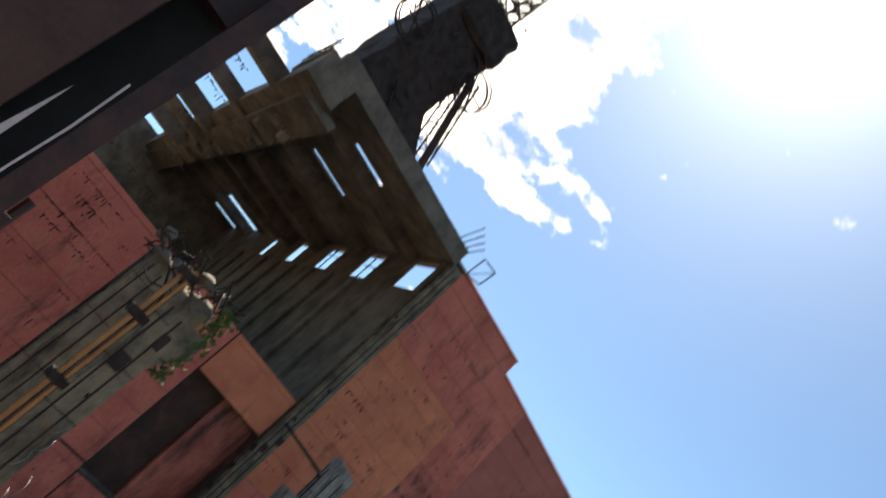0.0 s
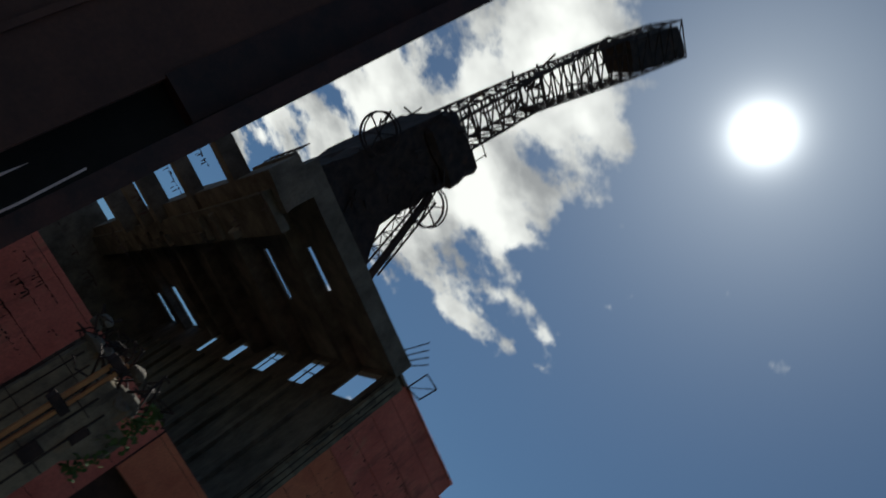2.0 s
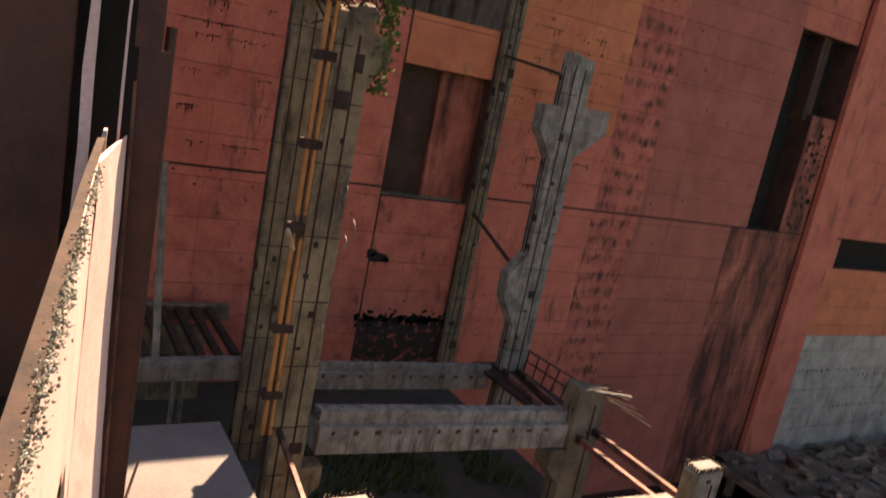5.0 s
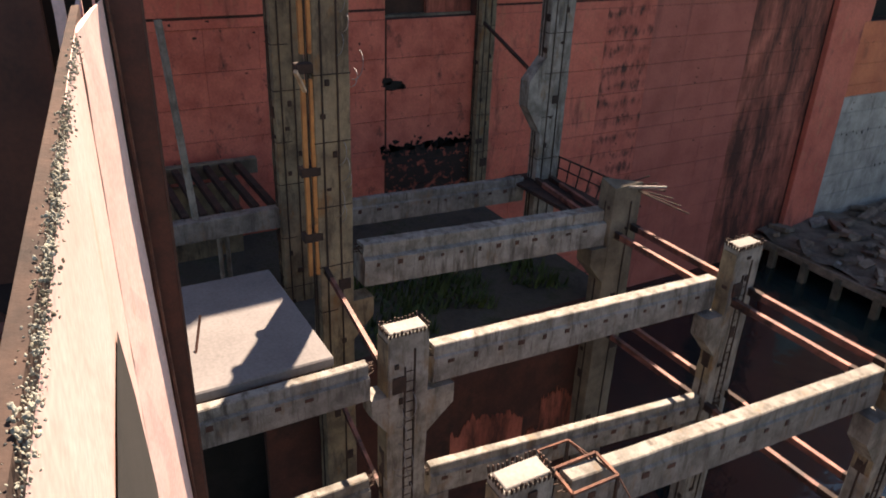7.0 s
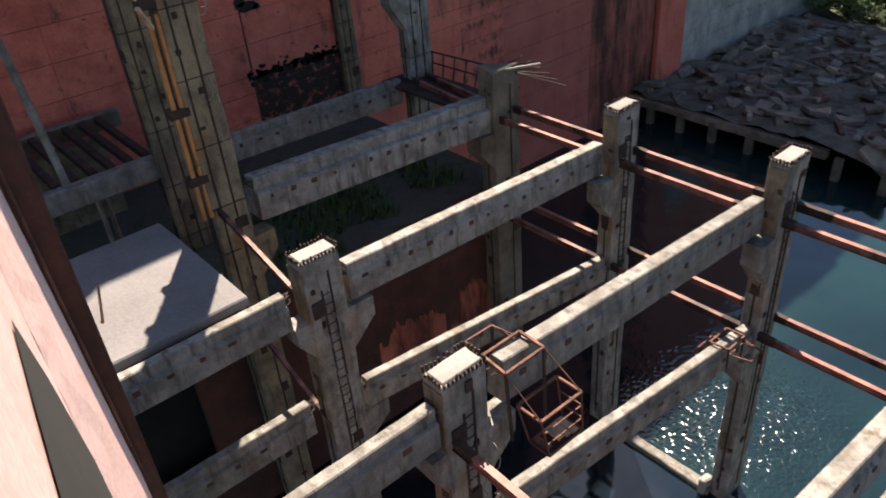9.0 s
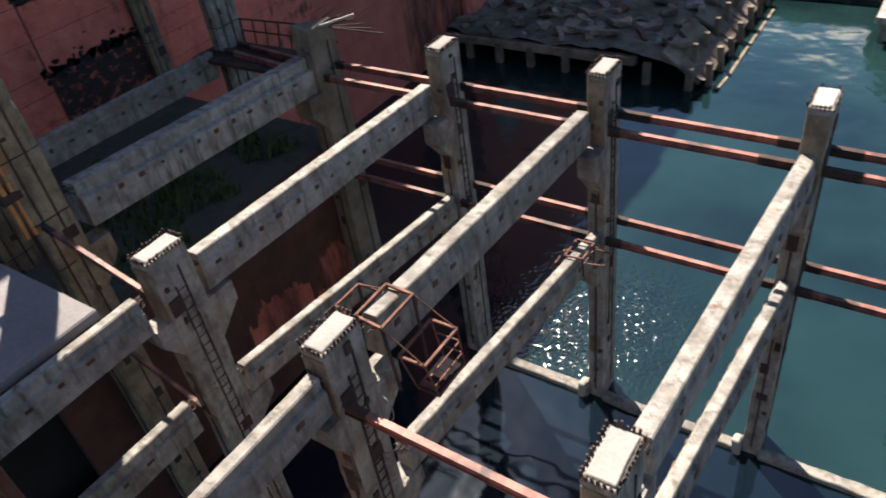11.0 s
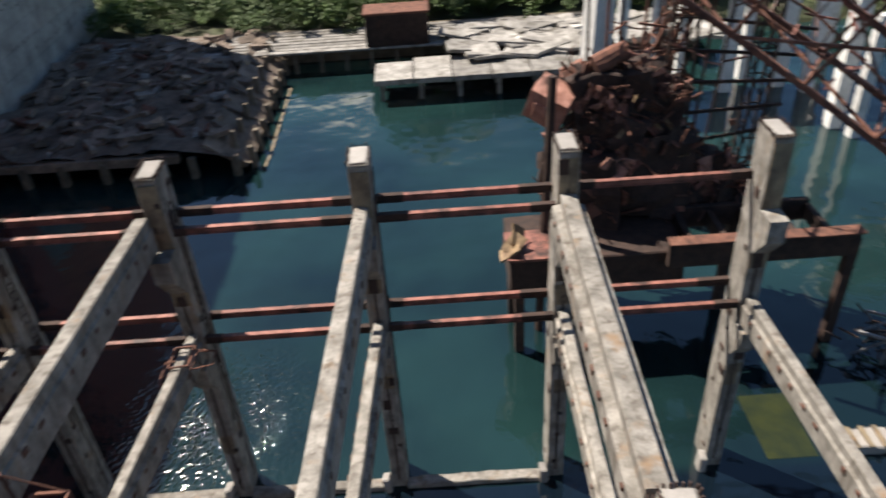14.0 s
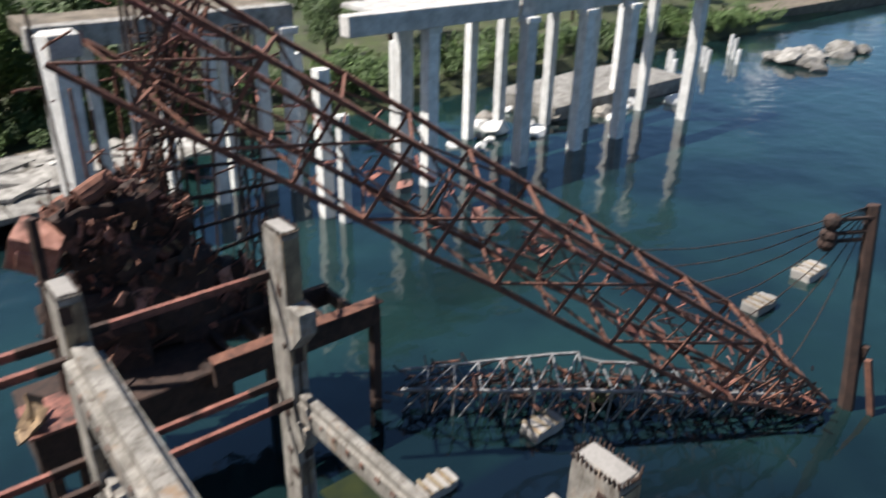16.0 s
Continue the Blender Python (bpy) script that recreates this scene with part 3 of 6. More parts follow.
def girder(a, b, width=0.5, depth=1.05, mat=CONCRETE, seed=0, pockets=True, label="", ledge=0.1):
    """A ledged concrete beam from a to b (the middle of its top), steel pockets along its sides."""
    a, b = Vector(a), Vector(b)
    length = (b - a).length
    g = thing("concrete_beam", label or "pale weathered concrete beam with rusty steel pockets, spanning two columns", "beam", group="beams of the flooded frame")
    yaw = math.atan2(-(b.x - a.x), b.y - a.y)
    g.matrix_world = Matrix.Translation(a) @ Euler((math.asin((b.z - a.z) / length), 0, yaw)).to_matrix().to_4x4()
    w, t = width / 2, width / 2 - ledge
    prof = [(-w, -depth), (w, -depth), (w, -depth * 0.34), (t, -depth * 0.30), (t, -0.03), (t - 0.03, 0), (-t + 0.03, 0), (-t, -0.03), (-t, -depth * 0.30), (-w, -depth * 0.34)]
    bm = prism(prof, 0, length)
    n = int(length / 0.6)
    for k in range(1, n):
        bmesh.ops.bisect_plane(bm, geom=bm.verts[:] + bm.edges[:] + bm.faces[:], plane_co=(0, length * k / n, 0), plane_no=(0, 1, 0))
    rough_up(bm, 0, 0.016, 2.4, seed)
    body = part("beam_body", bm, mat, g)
    if pockets:
        rng = random.Random(seed + 500)
        for s in (-1, 1):
            y = 0.5
            while y < length - 0.4:
                if rng.random() < 0.85:
                    ob = part("pocket", POCKET, None, body)
                    ob.matrix_local = pose(s * (w + 0.004), y + rng.uniform(-0.05, 0.05), -depth * 0.47) @ Matrix.Diagonal((1, rng.uniform(0.6, 1.3), rng.uniform(0.6, 1.3), 1))
                y += 0.78
    bm = bmesh.new()
    rng = random.Random(seed)
    for end in (0.0, length):
        for k in range(5):
            x = -t + 2 * t * (k + 0.5) / 5
            s = -1 if end == 0 else 1
            for z in (-0.12, -0.3):
                rod((x, end, z), (x + rng.uniform(-0.05, 0.05), end + s * rng.uniform(0.08, 0.25), z + rng.uniform(-0.04, 0.06)), 0.016, bm, 4)
    part("end_bars", bm, RUST_DARK, g, "rusty bars sticking out of the beam's ends")
    return g


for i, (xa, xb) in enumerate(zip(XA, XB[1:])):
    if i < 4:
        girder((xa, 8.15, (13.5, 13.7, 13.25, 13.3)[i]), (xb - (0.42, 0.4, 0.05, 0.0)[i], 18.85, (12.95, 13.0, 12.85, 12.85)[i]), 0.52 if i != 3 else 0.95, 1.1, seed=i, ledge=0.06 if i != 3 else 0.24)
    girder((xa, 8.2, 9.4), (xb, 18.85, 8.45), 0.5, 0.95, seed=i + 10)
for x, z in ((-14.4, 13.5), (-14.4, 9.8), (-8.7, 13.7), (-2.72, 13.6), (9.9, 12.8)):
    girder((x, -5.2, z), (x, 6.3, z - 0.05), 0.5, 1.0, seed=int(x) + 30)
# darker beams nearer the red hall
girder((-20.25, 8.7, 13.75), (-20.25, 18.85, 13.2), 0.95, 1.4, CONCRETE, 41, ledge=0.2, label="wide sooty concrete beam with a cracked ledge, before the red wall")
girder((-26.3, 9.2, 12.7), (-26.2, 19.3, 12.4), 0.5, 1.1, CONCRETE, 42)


def channel(a, b, w, h):
    """A rolled steel section from a to b: two flanges and a web set back between them."""
    d = (b - a).normalized()
    u = d.cross(Vector((0, 0, 1))).normalized()
    v = u.cross(d)
    bm = bmesh.new()
    for u0, u1, v0, v1 in ((-w, w, 0.72 * h, h), (-w, w, -h, -0.72 * h), (-0.6 * w, 0.6 * w, -0.72 * h, 0.72 * h)):
        ends = [[bm.verts.new(p + u * i + v * j) for i, j in ((u0, v0), (u1, v0), (u1, v1), (u0, v1))] for p in (a, b)]
        for k in range(4):
            bm.faces.new((ends[0][k], ends[0][(k + 1) % 4], ends[1][(k + 1) % 4], ends[1][k]))
        bm.faces.new(ends[0][::-1]); bm.faces.new(ends[1])
    bmesh.ops.recalc_face_normals(bm, faces=bm.faces)
    return bm


def strut(a, b, r=0.11, label="slim steel strut in faded red paint, black at the ends"):
    s = thing("steel_strut", label, "strut", group="struts between the columns")
    a, b = Vector(a), Vector(b)
    d = (b - a).normalized()
    rng = random.Random(int(a.x * 31 + a.y * 17 + a.z * 7))
    e0, e1 = rng.uniform(0.35, 1.1), rng.uniform(0.35, 1.1)
    part("bar", channel(a + d * (e0 - 0.05), b - d * (e1 - 0.05), r * 0.75, r * 1.05), STRUT, s)
    part("end_bracket", channel(a, a + d * e0, r * 0.85, r * 1.2), RUST_DARK, s, "blackened end bracket")
    part("end_bracket", channel(b - d * e1, b, r * 0.85, r * 1.2), RUST_DARK, s, "blackened end bracket")
    return s


for x0, x1 in zip(XB, XB[1:]):
    for y, z in ((19.15, 12.28), (19.9, 12.5), (19.0, 8.1), (20.0, 8.3)):
        if x1 > 9 and y in (19.15,):
            continue
        strut((x0 + 0.31, y, z), (x1 - 0.31, y, z))
for y, z in ((19.15, 12.3), (19.9, 12.3)):
    strut((-25.7, y + 0.6, z), (-20.31, y, z))
strut((-8.39, 6.6, 12.55), (-3.03, 6.6, 12.35), 0.11)
strut((-20.0, 7.3, 13.4), (-14.71, 6.9, 12.9), 0.08)
strut((-20.0, 7.3, 9.4), (-14.71, 6.9, 8.6), 0.08)

# low kerb at the water line between the far columns
for i, (x0, x1) in enumerate(zip(XB[1:-1], XB[2:])):
    if x1 > 9:
        continue
    kerb = thing("kerb_beam", "chipped concrete edge beam just above the water", "beam", (0, 0, 0), "edge beams at the water")
    part("beam_body", rough_up(rough_up(box(x0 + 0.3, x1 - 0.3, 18.75, 19.2, -1.2, 0.24, bevel=0.04), 4, 0.035, 0.9, i), 1, 0.05, 3.1, i + 7), CONCRETE, kerb)
for i, x in enumerate(XB[2:]):
    foot = thing("column_footing", "bleached stump of concrete at the foot of a column", "footing", (0, 0, 0), "footings at the water")
    part("stump", rough_up(box(x - 0.62, x - 0.33, 18.6, 19.1, -1.5, 0.75, bevel=0.05), 2, 0.09, 1.7, i), SLAB, foot)


# ---- the red hall to the west ----
WX = -32.6
OPEN = [(15.4, 20.35, 18.5, 24.9), (42.3, 45.7, 18.9, 32.0), (45.7, 48.2, 27.0, 32.0), (53.0, 66.0, 16.7, 19.0), (-6.0, 20.4, 27.3, 60.0), (20.4, 21.3, 0, 60.0)]


def cells(lo, hi, step, cuts):
    """Break points from lo to hi, at the cuts and evenly between them."""
    marks = sorted({lo, hi, *(c for c in cuts if lo < c < hi)})
    out = []
    for a, b in zip(marks, marks[1:]):
        n = max(1, round((b - a) / step))
        out += [a + (b - a) * k / n for k in range(n)]
    return out + [hi]


def hall_wall():
    wall = thing("wall_west", "tall salmon-red panelled hall wall with peeling, rust-stained paint", "wall", kind="structure")
    ys = cells(-6.0, 76.0, 2.6, [4.7, 9.4, 15.4, 15.5, 20.35, 20.4, 21.3, 23.2, 28.9, 32.4, 40.8, 42.3, 45.7, 48.2, 48.4, 51.7, 53.0, 66.0])
    zs = cells(-3.0, 38.7, 1.55, [10.1, 11.35, 12.2, 16.7, 18.5, 18.9, 19.0, 23.2, 24.9, 27.0, 27.3, 32.0, 37.6])
    shared, rest = {}, {}
    backing = bmesh.new()
    for y0, y1 in zip(ys, ys[1:]):
        for z0, z1 in zip(zs, zs[1:]):
            cy, cz = (y0 + y1) / 2, (z0 + z1) / 2
            if cy > 28.9 and z0 > 37.6 - 0.04 * (cy - 28.9) - 0.3 or any(a < cy < b and c < cz < d for a, b, c, d in OPEN):
                continue
            if y1 - y0 < 0.2 or z1 - z0 < 0.12:
                box(WX - 0.55, WX - 0.02, y0, y1, z0, z1, backing)
                continue
            box(WX - 0.55, WX - 0.06, y0, y1, z0, min(z1, 37.6 - 0.04 * (y1 - 28.9)) if cy > 28.9 else z1, backing)
            mat = RED
            h = noise.noise(Vector((cy * 0.35, cz * 0.3, 4)))
            if cy > 51.7 and cz < 11.35:
                mat = WHITE_GREY
            elif 40.8 < cy < 48.3 and cz < 18.9 or 45.7 < cy < 48.3 and cz < 27.0:
                mat = RED_RUSTY
            elif 14.8 < cy < 20.4 and cz > 24.9 or 21.3 < cy < 28.9 and 23.2 < cz < 34 + 3 * h:
                mat = RED_ORANGE
            elif cy > 51.7 and 11 < cz < 16.7:
                mat = RED_ORANGE
            elif 28.9 < cy < 32.4 and cz < 30:
                mat = RED_SOOTED
            elif 15.4 < cy < 20.4 and 8.5 < cz < 12.2:
                mat = RED_CHARRED
            elif 32.4 < cy < 42.3:
                mat = RED_BROWN
            elif cy < 20.4 and cz < 18.5:
                mat = RED_SCARRED
            if cy > 28.9:
                z1 = min(z1, 37.6 - 0.04 * (y0 - 28.9))
            proud = 0.06 if 48.3 < cy < 51.7 else 0.0
            if 3 < cy < 34 and cz > 6 and len(wall.children) < 290:
                key = (round(y1 - y0, 3), round(z1 - z0, 3), mat.name)
                if key not in shared:
                    w, t = (y1 - y0) / 2 - 0.003, (z1 - z0) / 2 - 0.011
                    shared[key] = mesh_of("wall_panel", box(-0.06, 0, -w, w, -t, t, bevel=0.006), mat)
                ob = part("wall_panel", shared[key], None, wall)
                rng = random.Random(int(cy * 131 + cz * 17))
                ob.location = (WX + proud + rng.uniform(-0.006, 0.006) + (0.05 if 4.7 < cy < 9.4 and cz > 18.5 else 0.0), cy, cz)
            else:
                bm = rest.setdefault(mat.name, (bmesh.new(), mat))[0]
                box(WX - 0.06, WX + 0.3 * proud + 0.012 * noise.noise(Vector((cy, cz, 9))), y0 + 0.003, y1 - 0.003, z0 + 0.012, z1 - 0.012, bm)
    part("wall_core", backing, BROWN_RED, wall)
    for bm, mat in rest.values():
        part("far_panels", bm, mat, wall, kind="stuff")
    # a broad smooth pilaster
    part("pilaster", rough_up(box(WX + 0.02, WX + 0.45, 48.3, 51.7, -3, 36.6, bevel=0.03), 0, 0.01), RED, wall, "plain salmon pilaster")
    part("parapet_cap", rough_up(box(WX - 0.6, WX + 0.08, 21.3, 28.9, 38.7, 38.82, bevel=0.02), 3, 0.03), RED_SCARRED, wall)
    cap = part("parapet_cap", rough_up(box(WX - 0.6, WX + 0.08, 0, 47.1, 0, 0.12, bevel=0.02), 4, 0.03), RED_SCARRED, wall)
    cap.matrix_local = pose(0, 28.9, 37.6, -2.29)
    return wall


def paint_scars():
    """Flaked paint and soot marks on the red wall, and bolt holes in its whitewashed foot."""
    rng = random.Random(91)

    def flake(bm, y, z, w, h, ragged=0.35, steps=9):
        ring = []
        for k in range(steps):
            a = 2 * math.pi * k / steps
            q = 1 + rng.uniform(-ragged, ragged)
            ring.append(bm.verts.new((WX + (0.075 if 4.7 < y < 9.4 and z > 18.5 else 0.026), y + w / 2 * math.cos(a) * q, z + h / 2 * math.sin(a) * q)))
        bm.faces.new(ring)
    scars = thing("paint_scars", "rows of dark flaked paint marks on the red wall", "stains", kind="stuff")
    bm = bmesh.new()
    for row in range(12):
        z = 19.6 + 0.62 * row + rng.uniform(-0.1, 0.1)
        for k in range(7):
            flake(bm, rng.uniform(46.0, 48.0), z + rng.uniform(-0.2, 0.2), rng.uniform(0.1, 0.4), rng.uniform(0.15, 0.4))
    for z in [19.97 + 1.47 * k for k in range(5)] + [24.9 + 1.6 * k for k in range(8)]:
        # blots and runs under the bed joints of the clean panels
        for y0, y1 in ((4.8, 9.3), (21.6, 28.8)):
            for k in range(4):
                y, end = rng.uniform(y0, y1 - 0.3), rng.uniform(0.2, 1.3)
                end = min(y1, y + end)
                while y < end:
                    flake(bm, y, z + rng.uniform(-0.05, 0.01), rng.uniform(0.06, 0.22), rng.uniform(0.02, 0.07), 0.45, 7)
                    if rng.random() < 0.22:
                        flake(bm, y, z - rng.uniform(0.08, 0.25), rng.uniform(0.03, 0.08), rng.uniform(0.1, 0.4), 0.45, 7)
                    y += rng.uniform(0.05, 0.22)
    for k in range(900):
        y, z = rng.uniform(4.5, 60), rng.uniform(9, 36)
        if 4 < y < 21.3 and (z > 18.5 and y > 9 or z > 27) or 41.5 < y < 48.4 and z > 18 or noise.noise(Vector((y * 0.25, z * 0.25, 3))) < 0.05:
            continue
        flake(bm, y, z, rng.uniform(0.04, 0.2), rng.uniform(0.03, 0.16))
    part("flakes", bm, BROWN_DARK, scars)
    bm = bmesh.new()
    flake(bm, 15.9, 15.4, 1.3, 0.45, 0.3, 14); flake(bm, 15.5, 15.65, 0.6, 0.4, 0.3, 11); flake(bm, 16.35, 15.3, 0.5, 0.3, 0.4, 9)
    for k in range(130):
        z = 12.15 + rng.gauss(0, 0.16)
        flake(bm, rng.uniform(15.2, 20.4), z, rng.uniform(0.1, 0.4), rng.uniform(0.08, 0.3), 0.45)
    soot = thing("soot_marks", "black soot blots on the red wall", "stains", kind="stuff")
    part("blots", bm, BLACK, soot)
    # flat black flakes give the shade inside the holes
    holes = thing("bolt_holes", "rows of flat black marks for bolt holes in the whitewashed wall", "stains", kind="stuff")
    bm = bmesh.new()
    for z, y0, y1 in ((8.4, 53.2, 60), (8.0, 61, 70), (5.3, 58, 66), (4.2, 62, 74)):
        y = y0
        while y < y1:
            if rng.random() < 0.8:
                flake(bm, y, z + rng.uniform(-0.1, 0.1), rng.uniform(0.12, 0.22), rng.uniform(0.15, 0.3), 0.25, 7)
            y += rng.uniform(0.5, 0.9)
    part("holes", bm, BLACK, holes)


def niches():
    # the shallow rooms behind the openings, their shade put into dark colours
    room = thing("wall_niche_1", "back of a walled-up opening, dark brown for the shade inside", "wall", kind="structure")
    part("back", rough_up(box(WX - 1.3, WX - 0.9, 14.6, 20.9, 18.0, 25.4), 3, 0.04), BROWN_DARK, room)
    part("half_screen", rough_up(box(WX - 0.9, WX - 0.62, 17.9, 20.5, 18.4, 25.0, bevel=0.02), 3, 0.04), RED_RUSTY, room)
    part("sill", box(WX - 1.3, WX - 0.5, 14.4, 20.8, 18.3, 18.62, bevel=0.02), CONCRETE_DARK, room)
    part("soffit", box(WX - 1.3, WX - 0.5, 14.4, 20.8, 24.88, 25.2), CONCRETE_DARK, room)
    for k, (a, b, c, d) in enumerate(OPEN[1:4]):
        back = thing("wall_niche_%d" % (k + 2), "back of a wall opening, black for the shade inside", "wall", kind="structure")
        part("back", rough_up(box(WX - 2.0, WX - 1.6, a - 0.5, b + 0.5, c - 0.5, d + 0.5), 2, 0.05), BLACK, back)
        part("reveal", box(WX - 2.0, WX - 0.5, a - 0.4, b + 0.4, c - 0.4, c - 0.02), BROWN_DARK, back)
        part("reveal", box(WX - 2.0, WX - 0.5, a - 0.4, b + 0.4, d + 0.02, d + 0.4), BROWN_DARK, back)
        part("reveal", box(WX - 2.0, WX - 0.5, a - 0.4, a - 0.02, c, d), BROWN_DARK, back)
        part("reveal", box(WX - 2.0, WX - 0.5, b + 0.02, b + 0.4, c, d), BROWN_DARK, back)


niches()
paint_scars()
# columns of the hall
column(WX + 0.1, 20.85, 38.3, 0.7, 0.85, 0, CONCRETE_OCHRE, seed=51, stubs=False, ties=True, group="columns of the red hall", label="ochre-stained concrete column set into the red wall")
column(-26.2, 20.45, 26.5, 0.7, 1.25, 0, CONCRETE, corbels=((1, 24.45, 1.45, 2.2), (-1, 24.3, 0.85, 2.3), (-1, 16.8, 0.8, 2.4, 1.0)), seed=52, stubs=False, broken=0.4, ties=True,
       group="columns of the red hall", label="free-standing grey concrete crane column with brackets")
column(-20.0, 7.65, 25.6, 0.7, 1.1, -3, CONCRETE_OCHRE, corbels=((1, 12.0, 0.7, 1.5), (1, 25.2, 0.6, 1.5)), seed=53, stubs=False, broken=0.7, ties=True,
       group="columns of the red hall", label="tall ochre-grey concrete column with a crumbling top")
column(-25.9, 8.35, 26.3, 0.7, 1.15, -3, CONCRETE_OCHRE, corbels=((1, 12.0, 0.7, 1.5),), seed=54, stubs=False, broken=0.7, ties=True,
       group="columns of the red hall", label="tall ochre-grey concrete column with a crumbling top")


def column_tangle(x, y, z, seed):
    t = thing("rebar_tangle", "tangle of black bent bars and rubble on a broken column top", "rubble", (x, y, z), "tangles on the column tops")
    rng = random.Random(seed)
    for k in range(7):
        ob = part("lump", chunk(rng.uniform(0.2, 0.42), seed + k), CONCRETE_DARK, t)
        ob.location = (rng.uniform(-0.3, 0.3), rng.uniform(-0.8, 0.8), rng.uniform(-0.2, 0.7))
    bm = bmesh.new()
    for k in range(34):
        p = Vector((rng.uniform(-0.3, 0.3), rng.uniform(-0.9, 0.9), rng.uniform(-0.3, 0.6)))
        q = p + Vector((rng.uniform(-0.5, 0.5), rng.uniform(-0.7, 0.7), rng.uniform(-0.2, 0.8)))
        rod(p, q, 0.035, bm, 4); rod(q, q + Vector((rng.uniform(-0.4, 0.4), rng.uniform(-0.5, 0.5), rng.uniform(-0.5, 0.3))), 0.03, bm, 4)
    part("bent_rebar", bm, RUST_DARK, t, kind="stuff")


column_tangle(-20.0, 7.65, 25.6, 61)
column_tangle(-25.9, 8.35, 26.3, 71)


def crane_rail():
    rail = thing("rail_column", "pair of orange-painted steel rails fixed upright beside a column", "rail", (-19.75, 6.95, 0))
    for y in (-0.12, 0.12):
        bm = bmesh.new()
        box(-0.06, 0.06, y - 0.06, y + 0.06, 13.2, 19.3, bm)
        box(-0.06, 0.06, y - 0.06, y + 0.06, 20.0, 26.2, bm)
        part("rail", rough_up(bm, 2, 0.02, 1), ORANGE, rail)
    for z in (14.5, 16.6, 19.6, 22.0, 24.4, 26.0):
        part("clamp", box(-0.25, 0.1, -0.3, 0.3, z - 0.14, z + 0.14, bevel=0.02), RUST_DARK, rail)
    part("loose_end", rod((0.1, -0.1, 19.0), (0.7, -0.55, 19.7), 0.07, sides=4), WOOD, rail, "pale bent rail end")


crane_rail()


def tie_rods():
    for (a, b) in (((-26.2, 19.9, 25.6), (-32.2, 20.6, 26.2)), ((-26.2, 19.5, 17.0), (-32.2, 20.6, 18.2))):
        t = thing("tie_rod", "thin black steel tie between a column and the red wall", "rod", group="ties of the crane column")
        part("bar", rod(a, b, 0.09, sides=4), RUST_DARK, t)


tie_rods()

# ---- the open upper hall and its roof ----
LEAN = 0.17


def hp(s, y, z):
    """A point of the upper hall, s metres back from the red wall."""
    return (WX - s, y + LEAN * s, z)


def hall_box(s0, s1, y0, y1, z0, z1, bm):
    vs = [bm.verts.new(hp(s, y, z)) for z in (z0, z1) for y in (y0, y1) for s in (s1, s0)]
    for q in ((0, 2, 3, 1), (4, 5, 7, 6), (0, 1, 5, 4), (2, 6, 7, 3), (0, 4, 6, 2), (1, 3, 7, 5)):
        bm.faces.new([vs[i] for i in q])
    return bm


